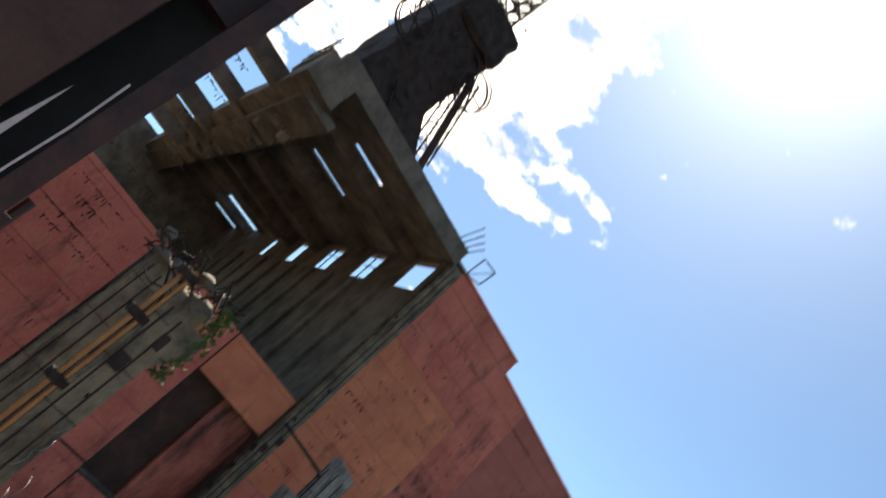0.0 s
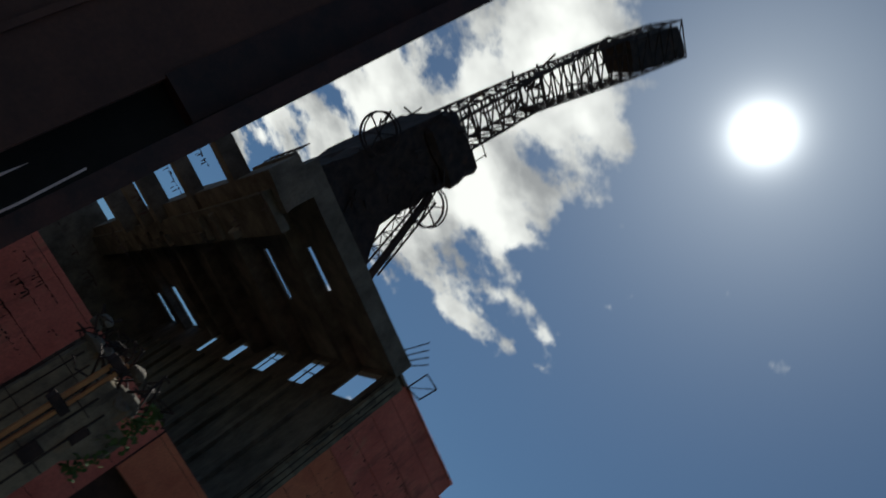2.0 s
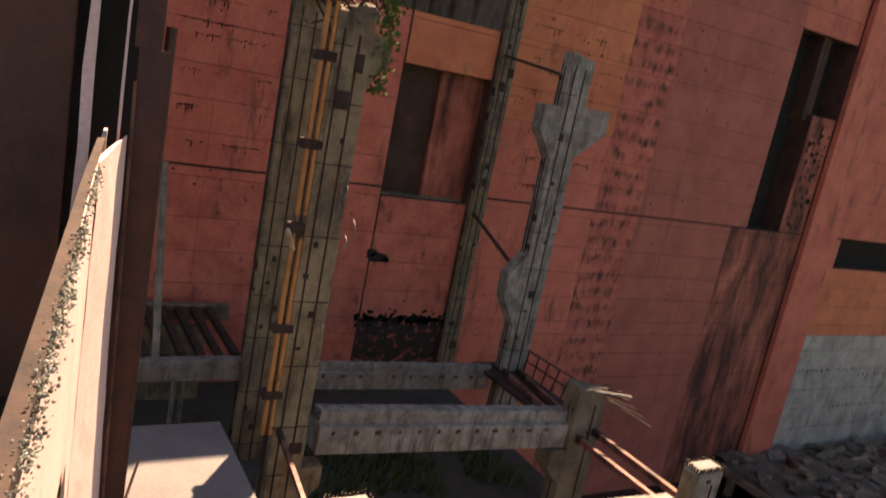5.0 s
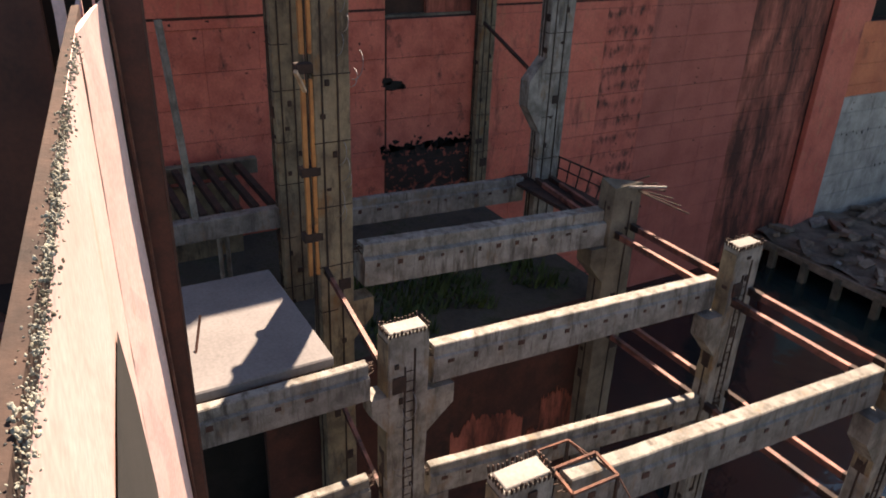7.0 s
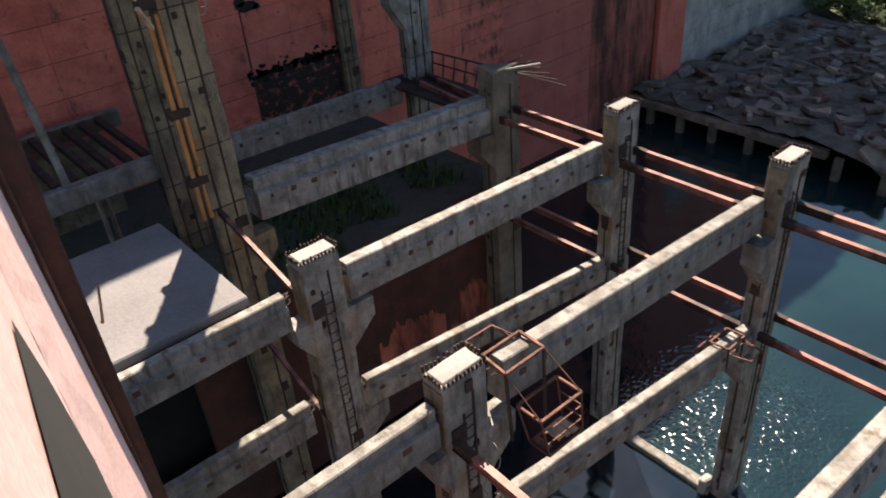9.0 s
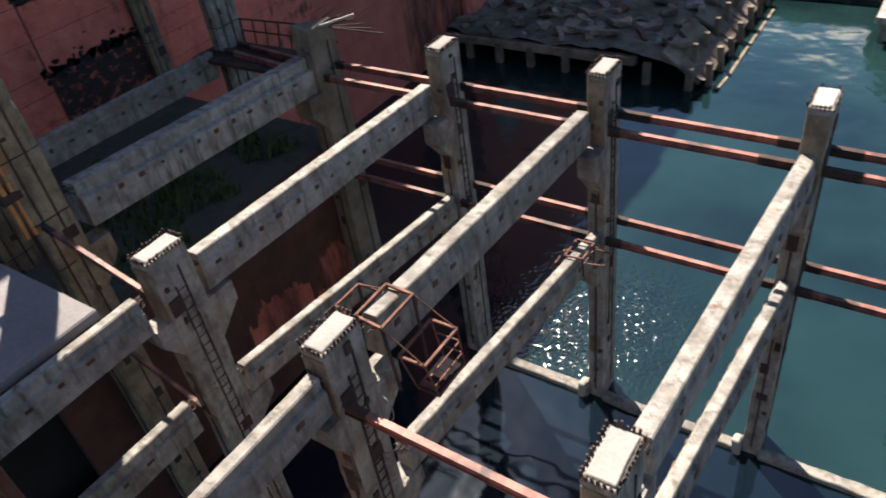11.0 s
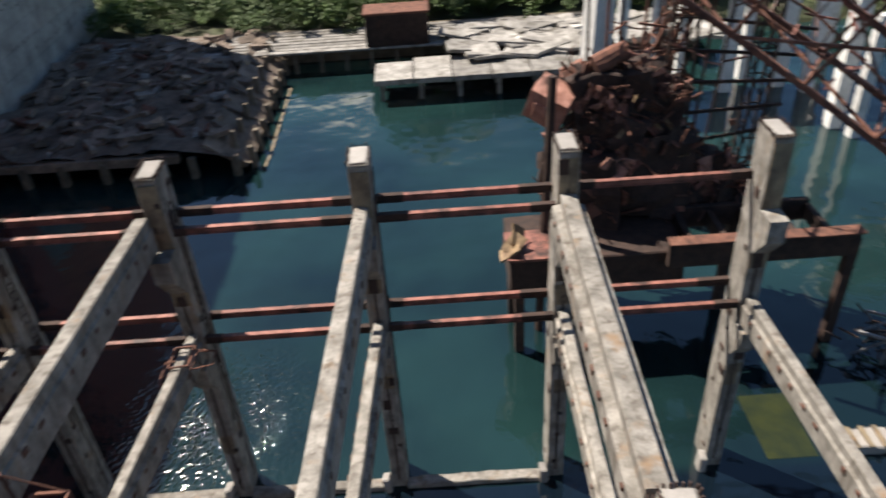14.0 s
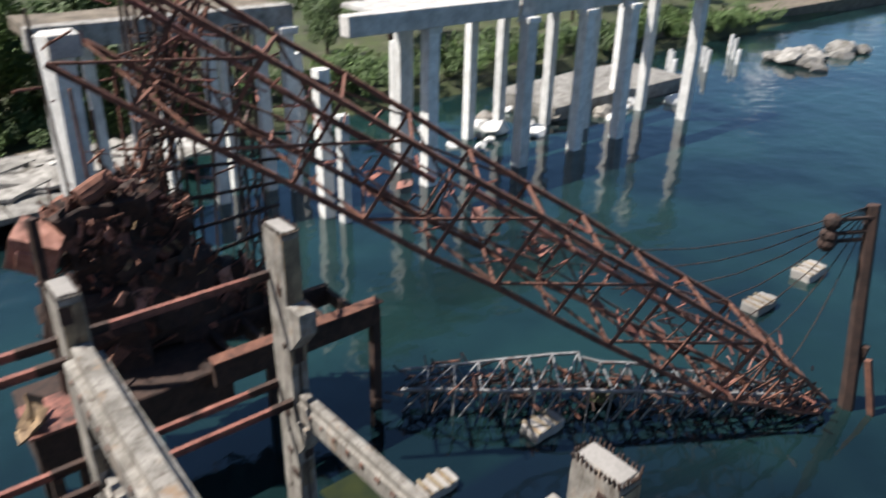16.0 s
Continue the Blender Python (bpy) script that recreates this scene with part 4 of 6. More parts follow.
def upper_hall():
    roof = thing("ceiling", "sooty concrete roof slabs of the open upper hall, with gaps", "ceiling", kind="structure")
    bm = bmesh.new()
    gaps = ((3.3, 4.05, 12.4, 15.3), (9.85, 10.55, 12.3, 16.0), (39.2, 41.2, 15.7, 20.4), (48.0, 49.6, 16.7, 20.4))
    last = -0.4
    for s0, s1, y0, y1 in gaps + ((52, 52, 15, 15),):
        hall_box(last, s0, 8.4, 21.4, 38.5, 38.66, bm)
        last = s1
        if s1 > s0:
            hall_box(s0, s1, 8.4, y0, 38.5, 38.66, bm)
            hall_box(s0, s1, y1, 21.4, 38.5, 38.66, bm)
    part("roof_slabs", bm, HALL, roof)
    for s, y0, y1, low, high in ((0.0, 8.0, 20.5, 38.25, 39.3), (4.6, 9.6, 20.5, 37.8, 38.5), (11.9, 9.6, 20.5, 37.4, 38.5), (19.6, 9.6, 20.5, 37.3, 38.5), (26.6, 9.6, 20.5, 37.4, 38.5), (32.5, 9.6, 20.5, 37.7, 38.5), (42.0, 9.6, 20.5, 37.8, 38.5),
                                 (4.7, -8, 8.4, 36.7, 37.7), (12.3, -8, 8.4, 36.5, 37.4), (20.6, -8, 8.4, 36.0, 37.3), (23.6, -8, 8.4, 35.6, 36.4), (30.0, -8, 8.4, 35.4, 36.8)):
        beam = thing("roof_beam", "sooty concrete cross beam under the hall roof", "beam", group="roof beams of the upper hall")
        bm = hall_box(s - 0.45, s + 0.45, y0, y1, low, high, bmesh.new())
        part("beam_body", rough_up(bm, 3, 0.05, 0.8, int(s)), HALL, beam)
    main = thing("main_girder", "heavy crumbling concrete girder running back under the hall roof", "beam")
    part("beam_body", rough_up(hall_box(-0.5, 52, 7.4, 9.6, 36.7, 38.5, bmesh.new()), 5, 0.14, 0.7), HALL, main)
    part("lower_flange", rough_up(hall_box(0.2, 52, 8.3, 10.4, 36.2, 36.7, bmesh.new()), 5, 0.16, 0.9), CONCRETE_DARK, main, "spalled lower flange")
    rng = random.Random(33)
    for k in range(16):
        c = rng.uniform(1, 40)
        part("spalled_lump", rough_up(hall_box(c, c + rng.uniform(0.5, 1.4), 8.6 + rng.uniform(0, 1.2), 10.2, 35.9, 36.25, bmesh.new()), 2, 0.2, 1.1, k), HALL, main)
    for k in range(9):
        part("web_rib", hall_box(3.4 + 5.2 * k, 3.8 + 5.2 * k, 9.55, 10.0, 36.6, 38.4, bmesh.new()), HALL, main)
    # the long side wall with high windows between its piers
    side = thing("wall_north", "sooty ribbed concrete side wall of the upper hall with high windows", "wall", kind="structure")
    part("lower_wall", hall_box(0.2, 52, 20.5, 20.8, 10, 35.9, bmesh.new()), HALL, side)
    last = 0.2
    for s0, s1 in ((0.95, 3.6), (7.75, 10.2), (14.7, 17.1), (22.3, 24.2), (30.6, 31.9), (52, 52)):
        part("pier", hall_box(last, s0, 20.5, 20.6, 35.9, 38.5, bmesh.new()), HALL, side)
        if s1 < 50:
            part("lintel", hall_box(s0, s1, 20.5, 20.6, 38.1, 38.5, bmesh.new()), HALL, side)
        last = s1
    for k in range(14):
        s = 4.2 + 3.95 * k
        part("rib", rough_up(hall_box(s, s + 0.6, 20.2, 20.5, 12, 35.6, bmesh.new()), 2, 0.03), HALL, side)
    for s, z in ((9.3, 37.0), (16.4, 37.3)):
        part("window_bar", rod(hp(s, 20.65, 35.9), hp(s + 0.1, 20.65, 38.2), 0.05, sides=4), RUST_DARK, side)
        part("window_bar", rod(hp(s - 1.3, 20.65, z), hp(s + 0.7, 20.65, z + 0.1), 0.04, sides=4), RUST_DARK, side)
    back = thing("wall_far", "sooty concrete end wall of the upper hall", "wall", kind="structure")
    part("end_wall", hall_box(52, 52.5, -8, 21.5, 10, 38.5, bmesh.new()), HALL, back)
    floor = thing("floor_upper", "dark concrete floor of the upper hall", "floor", kind="structure")
    part("floor_slab", hall_box(0.6, 52, -8, 20.5, 26.6, 26.9, bmesh.new()), HALL, floor)
    wall = thing("wall_south", "sooty outer wall of the upper hall", "wall", kind="structure")
    part("outer_wall", hall_box(0.6, 52, -8.5, -8, 10, 31, bmesh.new()), HALL, wall)


upper_hall()


def roof_edge():
    ledge = thing("roof_walkway", "broken walkway on the roof edge with bent railings", "walkway")
    bm = rough_up(hall_box(0.6, 6.0, 7.3, 8.4, 38.5, 38.9, bmesh.new()), 2, 0.1, 1)
    part("deck", bm, HALL, ledge)
    bm = bmesh.new()
    for k in range(7):
        rod(hp(0.8 + 0.8 * k, 7.35, 38.9), hp(0.8 + 0.8 * k, 7.3, 39.7), 0.03, bm, 4)
    rod(hp(0.6, 7.3, 39.7), hp(6.0, 7.3, 39.7), 0.035, bm, 4)
    rod(hp(0.6, 7.3, 39.3), hp(6.0, 7.3, 39.3), 0.03, bm, 4)
    part("railing", bm, RUST_DARK, ledge)
    cage = thing("railing_corner", "bent steel railing hanging off the roof corner", "railing")
    bm = bmesh.new()
    for k in range(4):
        rod(hp(-0.4, 19.4 + 0.35 * k, 39.2), hp(-1.0, 19.8 + 0.35 * k, 40.6 - 0.2 * k), 0.035, bm, 4)
    part("bent_bars", bm, RUST_DARK, cage, kind="stuff")
    bm = bmesh.new()
    pts = [hp(-0.3, 21.5, 38.6), hp(-0.9, 22.3, 38.7), hp(-0.9, 22.5, 39.9), hp(-0.4, 21.6, 40.0)]
    for p, q in zip(pts, pts[1:] + pts[:1]):
        rod(p, q, 0.045, bm, 4)
    rod(pts[0], pts[2], 0.03, bm, 4)
    part("end_frame", bm, RUST_DARK, cage)


roof_edge()


def lattice_bars(a, b, w0, w1, bays, r=0.07, up=(0, 0, 1), brace=True, skew=0.0, seed=0, chords=True):
    """The bars of a four-chord lattice from a to b, w0 wide at a and w1 at b: (name, end, end, radius)."""
    a, b = Vector(a), Vector(b)
    d = (b - a).normalized()
    u = d.cross(Vector(up)).normalized()
    v = u.cross(d)
    rng = random.Random(seed)
    rings = []
    for k in range(bays + 1):
        t = k / bays
        c, w = a.lerp(b, t), (w0 + (w1 - w0) * t) / 2
        rings.append([c + w * (s * u + q * v) + skew * Vector((rng.uniform(-1, 1), rng.uniform(-1, 1), rng.uniform(-1, 1))) for s, q in ((-1, -1), (1, -1), (1, 1), (-1, 1))])
    for p, q in zip(rings, rings[1:]):
        for i in range(4):
            if chords:
                yield "chord", p[i], q[i], r
                yield "cross_bar", q[i], q[(i + 1) % 4], r * 0.6
            if brace:
                yield "brace", p[i], q[(i + 1) % 4], r * 0.55


def lattice(*args, bm=None, **kw):
    bm = bm or bmesh.new()
    for _, p, q, r in lattice_bars(*args, **kw):
        rod(p, q, r, bm, 4)
    return bm


def lattice_parts(parent, mat, *args, **kw):
    for name, p, q, r in lattice_bars(*args, **kw):
        part(name, rod(p, q, r, sides=4), mat, parent)


def roof_crane():
    crane = thing("roof_crane", "rusty derelict crane with lattice mast on the hall roof", "crane", hp(3.4, 11, 39))
    base = Vector(hp(3.4, 11, 39))

    def at(*p):
        return Vector(p) - base
    x = -36.0
    bm = bmesh.new()
    foot = [at(x + dx, y, 39.0) for dx, y in ((-0.9, 8.6), (2.2, 8.6), (2.2, 15.7), (-0.9, 15.7))]
    waist = [at(x + dx, y, 41.8) for dx, y in ((-1.9, 9.2), (1.9, 9.2), (1.9, 13.3), (-1.9, 13.3))]
    head = [at(x + dx, y, 48.2) for dx, y in ((-2.0, 9.7), (2.0, 9.7), (2.0, 13.6), (-2.0, 13.6))]
    rings = [[bm.verts.new(p) for p in ring] for ring in (foot, waist, head)]
    for p, q in zip(rings, rings[1:]):
        for i in range(4):
            bm.faces.new((p[i], p[(i + 1) % 4], q[(i + 1) % 4], q[i]))
    bm.faces.new(rings[0][::-1]); bm.faces.new(rings[-1])
    part("tower_housing", rough_up(bm, 5, 0.22, 0.9), RUST_DARK, crane)
    part("cabin", rough_up(box(*(c for i in range(3) for c in sorted((at(x - 2.4, 9.9, 46.6)[i], at(x + 2.4, 13.7, 49.3)[i]))), bevel=0.3), 2, 0.25, 0.9), RUST_DARK, crane)
    rng = random.Random(15)
    for k in range(70):
        p = at(x + rng.choice((-2.1, 2.1)), rng.uniform(9.2, 13.8), rng.uniform(39.4, 49.6))
        part("torn_fitting", rod(p, p + Vector((rng.uniform(-0.5, 0.5), rng.uniform(-1.2, 1.2), rng.uniform(-0.8, 0.8))), 0.06, sides=4), RUST_DARK, crane)
    for k in range(6):
        part("rail_post", rod(at(x + 2.2, 9.6 + 0.7 * k, 49.2), at(x + 2.2, 9.6 + 0.7 * k, 50.1), 0.04, sides=4), RUST_DARK, crane)
    part("hand_rail", rod(at(x + 2.2, 9.5, 50.1), at(x + 2.2, 13.3, 50.0), 0.04, sides=4), RUST_DARK, crane)
    for y, z in ((8.8, 43.8), (13.8, 44.9)):
        bm = bmesh.new()
        hub = at(x + 2.3, y, z)
        ring = [hub + Vector((0, 1.15 * math.cos(k * math.pi / 9), 1.15 * math.sin(k * math.pi / 9))) for k in range(18)]
        for p, q in zip(ring, ring[1:] + ring[:1]):
            rod(p, q, 0.07, bm, 4)
            rod(p + Vector((0.35, 0, 0)), q + Vector((0.35, 0, 0)), 0.05, bm, 4)
        for p in ring[::3]:
            rod(hub, p, 0.05, bm, 4)
        part("hoist_wheel", bm, RUST_DARK, crane)
    lattice_parts(crane, RUST_DARK, at(x + 1.5, 15.2, 40.4), at(x + 1.5, 13.6, 45.6), 1.0, 0.9, 5, 0.06, (1, 0, 0))
    part("raking_leg", rod(at(x + 2.2, 15.4, 39.9), at(x + 2.0, 13.4, 45.6), 0.22, sides=4), RUST_DARK, crane)
    part("mast_section", lattice(at(x, 11.4, 48.6), at(x, 11.9, 56.0), 2.5, 2.1, 7, 0.1, (1, 0, 0), seed=1), RUST_DARK, crane, kind="stuff")
    part("mast_section", lattice(at(x, 11.9, 56.0), at(x, 13.2, 65.0), 2.1, 2.7, 9, 0.1, (1, 0, 0), seed=2), RUST_DARK, crane, kind="stuff")
    part("mast_section", lattice(at(x, 13.2, 65.0), at(x, 14.2, 71.6), 2.7, 2.7, 5, 0.09, (1, 0, 0), seed=3), RUST_DARK, crane, kind="stuff")
    part("ladder_rail", rod(at(x + 1.2, 10.8, 49.5), at(x + 1.2, 11.2, 64.0), 0.13, sides=4), RUST_DARK, crane)
    bm = bmesh.new()
    rings = [[bm.verts.new(at(x + dx, y + dy, z)) for dx, dy in ((-1.3, -1.15), (1.3, -1.15), (1.3, 1.15), (-1.3, 1.15))] for y, z in ((13.25, 65.6), (14.25, 71.3))]
    for i in range(4):
        bm.faces.new((rings[0][i], rings[0][(i + 1) % 4], rings[1][(i + 1) % 4], rings[1][i]))
    bm.faces.new(rings[0][::-1]); bm.faces.new(rings[1])
    part("counterweight_box", rough_up(bm, 2, 0.2, 0.5), RUST_DARK, crane)
    bm = bmesh.new()
    rng = random.Random(5)
    for k in range(26):
        t = rng.uniform(0, 1)
        p = at(x + rng.uniform(-1, 1), 11.5 + 1.6 * t * t + rng.uniform(-1, 1), 52 + 12 * t)
        rod(p, p + Vector((rng.uniform(-1, 1), rng.uniform(-0.8, 0.8), rng.uniform(0.3, 1.3))), 0.09, bm, 4)
    part("loose_steel", bm, RUST_DARK, crane, kind="stuff")


roof_crane()


# ---- the wall beside the viewer ----
ALONG, ACROSS = Vector((-0.9925, 0.1219, 0)), Vector((0.1219, 0.9925, 0))


def near(s, c, z):
    """A point s metres along the near wall and c metres off its line, towards the water."""
    p = ALONG * s + ACROSS * c
    return (p.x, p.y, z)


def near_box(s0, s1, c0, c1, z0, z1, bm=None):
    bm = bm or bmesh.new()
    vs = [bm.verts.new(near(s, c, z)) for z in (z0, z1) for c in (c0, c1) for s in (s1, s0)]
    for q in ((0, 2, 3, 1), (4, 5, 7, 6), (0, 1, 5, 4), (2, 6, 7, 3), (0, 4, 6, 2), (1, 3, 7, 5)):
        bm.faces.new([vs[i] for i in q])
    return bm


def near_wall():
    wall = thing("wall_near", "sunlit pink-painted parapet wall with rust runs and a lichen-covered edge", "wall", kind="structure")
    part("parapet", rough_up(near_box(1.2, 9.9, -0.44, -0.4, 0, 22.98), 3, 0.012, 0.8), PINK, wall)
    part("edge_angle", rough_up(near_box(1.2, 9.0, -0.475, -0.4, 22.86, 23.0), 5, 0.015, 2.5), RUST_DARK, wall, "rusty steel edge")
    bm = bmesh.new()
    rng = random.Random(3)
    for k in range(1700):
        s = 1.2 + 5.8 * rng.random() ** 1.3
        if s > 4.8 and rng.random() < 0.5:
            continue
        r = rng.uniform(0.004, 0.014) * (1.0 + 1.1 * max(0, noise.noise(Vector((s * 3.1, 4, 0))))) * min(1.0, 0.25 + s / 5)
        p = Vector(near(s, -0.395 + 0.02 + rng.gauss(0, 0.02), 23.0 + rng.gauss(0, 0.024) - 0.05 * abs(noise.noise(Vector((s * 2.3, 0, 0))))))
        m = Matrix.Translation(p) @ Euler((rng.random() * 6, rng.random() * 6, 0)).to_matrix().to_4x4() @ Matrix.Diagonal((r, r, r * 0.5, 1))
        bmesh.ops.create_icosphere(bm, subdivisions=1, radius=1, matrix=m)
    part("lichen_crust", bm, LICHEN, wall, "grey crusty lichen", "stuff")
    # the slit is not cut; a flat black sheet paints its shade
    bm = bmesh.new()
    pts = [near(s, -0.378, 24.27 + z) for s, z in ((5.7, -3.32), (4.4, -3.15), (2.8, -3.0), (2.8, -14), (9.6, -14), (8.2, -7.7), (6.6, -4.6))]
    bm.faces.new([bm.verts.new(p) for p in pts])
    part("tear", bm, BLACK, wall, "flat black sheet for the shade in a torn slit")
    bm = bmesh.new()
    edge = [(-0.18, 22.95), (-0.15, 20.5), (-0.09, 18.7), (0.03, 15.0), (0.1, 0.0)]
    front = [(bm.verts.new(near(7.6, -0.395, z)), bm.verts.new(near(9.84, c, z))) for c, z in edge]
    rear = [(bm.verts.new(near(7.7, -0.46, z)), bm.verts.new(near(9.9, c, z))) for c, z in edge]
    for (a, b), (c, d), (e, f), (g, h) in zip(front, front[1:], rear, rear[1:]):
        bm.faces.new((a, c, d, b)); bm.faces.new((e, f, h, g)); bm.faces.new((b, d, h, f))
    bm.faces.new((front[0][0], front[0][1], rear[0][1], rear[0][0]))
    bmesh.ops.recalc_face_normals(bm, faces=bm.faces)
    part("end_return", rough_up(bm, 4, 0.014, 2.2), PINK, wall, "torn pink end sheet")
    part("curled_lip", rough_up(rod(near(9.83, -0.15, 23.6), near(9.83, 0.06, 15.0), 0.022, sides=5), 4, 0.03, 2.5), RUST, wall, "curled rusty sheet lip")
    post = thing("steel_post", "tall dark red steel post at the end of the parapet", "post")
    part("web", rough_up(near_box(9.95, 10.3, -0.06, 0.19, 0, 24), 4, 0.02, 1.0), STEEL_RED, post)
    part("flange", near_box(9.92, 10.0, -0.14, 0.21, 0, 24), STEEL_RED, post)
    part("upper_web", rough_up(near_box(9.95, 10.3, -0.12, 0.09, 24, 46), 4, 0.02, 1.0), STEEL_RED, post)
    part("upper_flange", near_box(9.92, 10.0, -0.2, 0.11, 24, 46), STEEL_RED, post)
    # pale pink paints the sun onto this edge
    part("lit_edge", rough_up(near_box(9.86, 9.93, -0.29, -0.26, 20.2, 26.0), 6, 0.03, 1.7), PINK, post, "thin torn edge, coloured pale for the sun on it")
    part("pipe", rod(near(10.2, 0.2, 0), near(10.2, 0.2, 24.3), 0.07, sides=8), STEEL_RED, post)
    gable = thing("wall_gable", "shaded dark red steel-clad return wall, stained black below", "wall", kind="structure")
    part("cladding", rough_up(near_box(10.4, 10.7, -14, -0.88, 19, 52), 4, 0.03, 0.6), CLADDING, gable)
    # the strip's sunlit look is in its pale pink colour
    strip = near_box(9.95, 10.05, -0.73, -0.6, 19, 25.5)
    strip = rough_up(strip, 6, 0.025, 1.3)
    for v in strip.verts:
        # the strip narrows to a point at its top
        k = min(1, max(0, (25.55 - v.co.z) / 1.4))
        mid = Vector(near(10.0, -0.62, v.co.z))
        v.co = mid + (v.co - mid) * k
    part("corner_strip", strip, PINK, gable, "steel strip, coloured pale for the sun on it")
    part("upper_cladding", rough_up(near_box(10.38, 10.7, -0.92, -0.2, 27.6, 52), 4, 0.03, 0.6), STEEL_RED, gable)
    # black sheet giving the shade in the gap beside the post
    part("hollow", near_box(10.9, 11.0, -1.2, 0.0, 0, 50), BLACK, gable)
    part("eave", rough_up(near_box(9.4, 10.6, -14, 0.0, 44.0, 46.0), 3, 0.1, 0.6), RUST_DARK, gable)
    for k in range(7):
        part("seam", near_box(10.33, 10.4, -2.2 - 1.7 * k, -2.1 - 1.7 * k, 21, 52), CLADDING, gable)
    ledge = thing("floor_near", "rubble-strewn ledge behind the parapet", "floor", kind="structure")
    part("deck", rough_up(near_box(1.5, 10.4, -6, -0.52, 18.6, 19.2), 3, 0.05, 1), RUST_DARK, ledge)
    rng = random.Random(8)
    for k in range(26):
        ob = thing("rubble_piece", "broken lump of pink plastered rubble", "rubble", near(rng.uniform(4.0, 9.6), rng.uniform(-3.0, -0.9), 19.2), "rubble on the ledge")
        part("lump", chunk(rng.uniform(0.15, 0.5), k), STRUT if rng.random() < 0.6 else RUST, ob)


near_wall()


# ---- low floors and yard before the red hall ----
def west_floors():
    slab = thing("roof_slab", "flat concrete roof slab, half sunlit, with a bent bar on it", "slab")
    part("slab", rough_up(box(-20.0, -14.75, 0.0, 5.6, 13.3, 13.6, bevel=0.04), 3, 0.03, 0.8), ROOF_SLAB, slab)
    part("edge_beam", rough_up(box(-20.0, -14.7, -0.4, 0.0, 12.7, 13.5, bevel=0.03), 2, 0.03), CONCRETE, slab)
    part("bent_bar", rod((-16.4, 2.6, 13.6), (-16.9, 2.9, 14.35), 0.035), RUST, slab)
    low = thing("wall_low", "dark red lower wall under the frame with pale patches and a black doorway", "wall", kind="structure")
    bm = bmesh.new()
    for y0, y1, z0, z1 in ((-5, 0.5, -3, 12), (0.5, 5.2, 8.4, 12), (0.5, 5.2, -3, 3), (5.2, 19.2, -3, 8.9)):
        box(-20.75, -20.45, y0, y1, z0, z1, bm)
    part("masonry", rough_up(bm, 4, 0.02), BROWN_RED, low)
    rng = random.Random(11)
    steps = 60
    for y0, y1, z0, tops in ((12.6, 16.2, 1.4, (4.2, 4.7, 4.4, 4.0)), (17.1, 19.0, 1.4, (4.5, 4.7, 4.1)), (16.2, 17.1, 1.4, (2.6, 3.0, 2.8))):
        # a field of surviving paint with a ragged upper edge
        bm = bmesh.new()
        crest = []
        for q in range(steps + 1):
            f = q / steps * (len(tops) - 1)
            k = min(int(f), len(tops) - 2)
            z = tops[k] + (tops[k + 1] - tops[k]) * min(1, max(0, (f - k - 0.35) / 0.3))
            crest.append((y0 + (y1 - y0) * q / steps, z + 0.35 * noise.noise(Vector((q * 0.37, y0, 0))) + rng.uniform(-0.12, 0.12)))
        for (ya, za), (yb, zb) in zip(crest, crest[1:]):
            vs = [bm.verts.new(v) for v in ((-20.415, ya, z0), (-20.415, yb, z0), (-20.415, yb, zb), (-20.415, ya, za), (-20.46, ya, za), (-20.46, yb, zb))]
            bm.faces.new(vs[:4]); bm.faces.new((vs[3], vs[2], vs[5], vs[4]))
        part("paint_field", bm, RED_RUSTY, low, "surviving salmon paint with a ragged edge")
    # black sheet giving the shade behind the doorway
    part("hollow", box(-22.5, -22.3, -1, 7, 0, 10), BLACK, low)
    yard = thing("floor_yard", "dark overgrown concrete floor between the columns", "floor", kind="structure")
    part("floor_slab", rough_up(box(-33.0, -20.75, -6, 20.5, 8.2, 8.9), 3, 0.05, 0.7), YARD, yard)
    weeds = thing("weeds", "dull green weeds on the shaded floor", "weeds", kind="stuff")
    bm = bmesh.new()
    rng = random.Random(4)
    for k in range(2600):
        x, y = rng.uniform(-26, -20.9), rng.uniform(9, 19)
        if noise.noise(Vector((x * 0.4, y * 0.4, 2))) < -0.1:
            continue
        h, a = rng.uniform(0.1, 0.5), rng.uniform(0, 6.3)
        p = Vector((x, y, 8.9))
        d = Vector((math.cos(a), math.sin(a), 0))
        bm.faces.new([bm.verts.new(q) for q in (p - 0.06 * d, p + 0.06 * d, p + 0.2 * d.orthogonal() + Vector((0, 0, h)))])
    part("leaves", bm, LEAF, weeds)
    plat = thing("steel_platform", "dark steel grating platform on a concrete beam", "platform")
    part("edge_beam", rough_up(box(-26.2, -25.7, 2.5, 7.8, 12.2, 13.0, bevel=0.03), 3, 0.03), CONCRETE, plat)
    part("beam_back", rough_up(box(-31.8, -31.4, 2.5, 8.6, 12.4, 13.1, bevel=0.03), 3, 0.03), CONCRETE_DARK, plat)
    for k in range(8):
        part("bearer", box(-31.5, -26.2, 3.0 + 0.65 * k, 3.25 + 0.65 * k, 12.8, 13.05), RUST_DARK, plat)
    pole = thing("pole", "slim pale pole leaning beside the red wall", "pole")
    part("shaft", rod((-26.0, 4.72, 13.0), (-26.2, 4.3, 20.0), 0.13, sides=8), CONCRETE, pole)
    inner = thing("wall_inner", "shaded ochre inner wall behind the platform", "wall", kind="structure")
    part("masonry", rough_up(box(-31.3, -31.0, -5, 7.6, 8.9, 12.3), 2, 0.03), CONCRETE_OCHRE, inner)
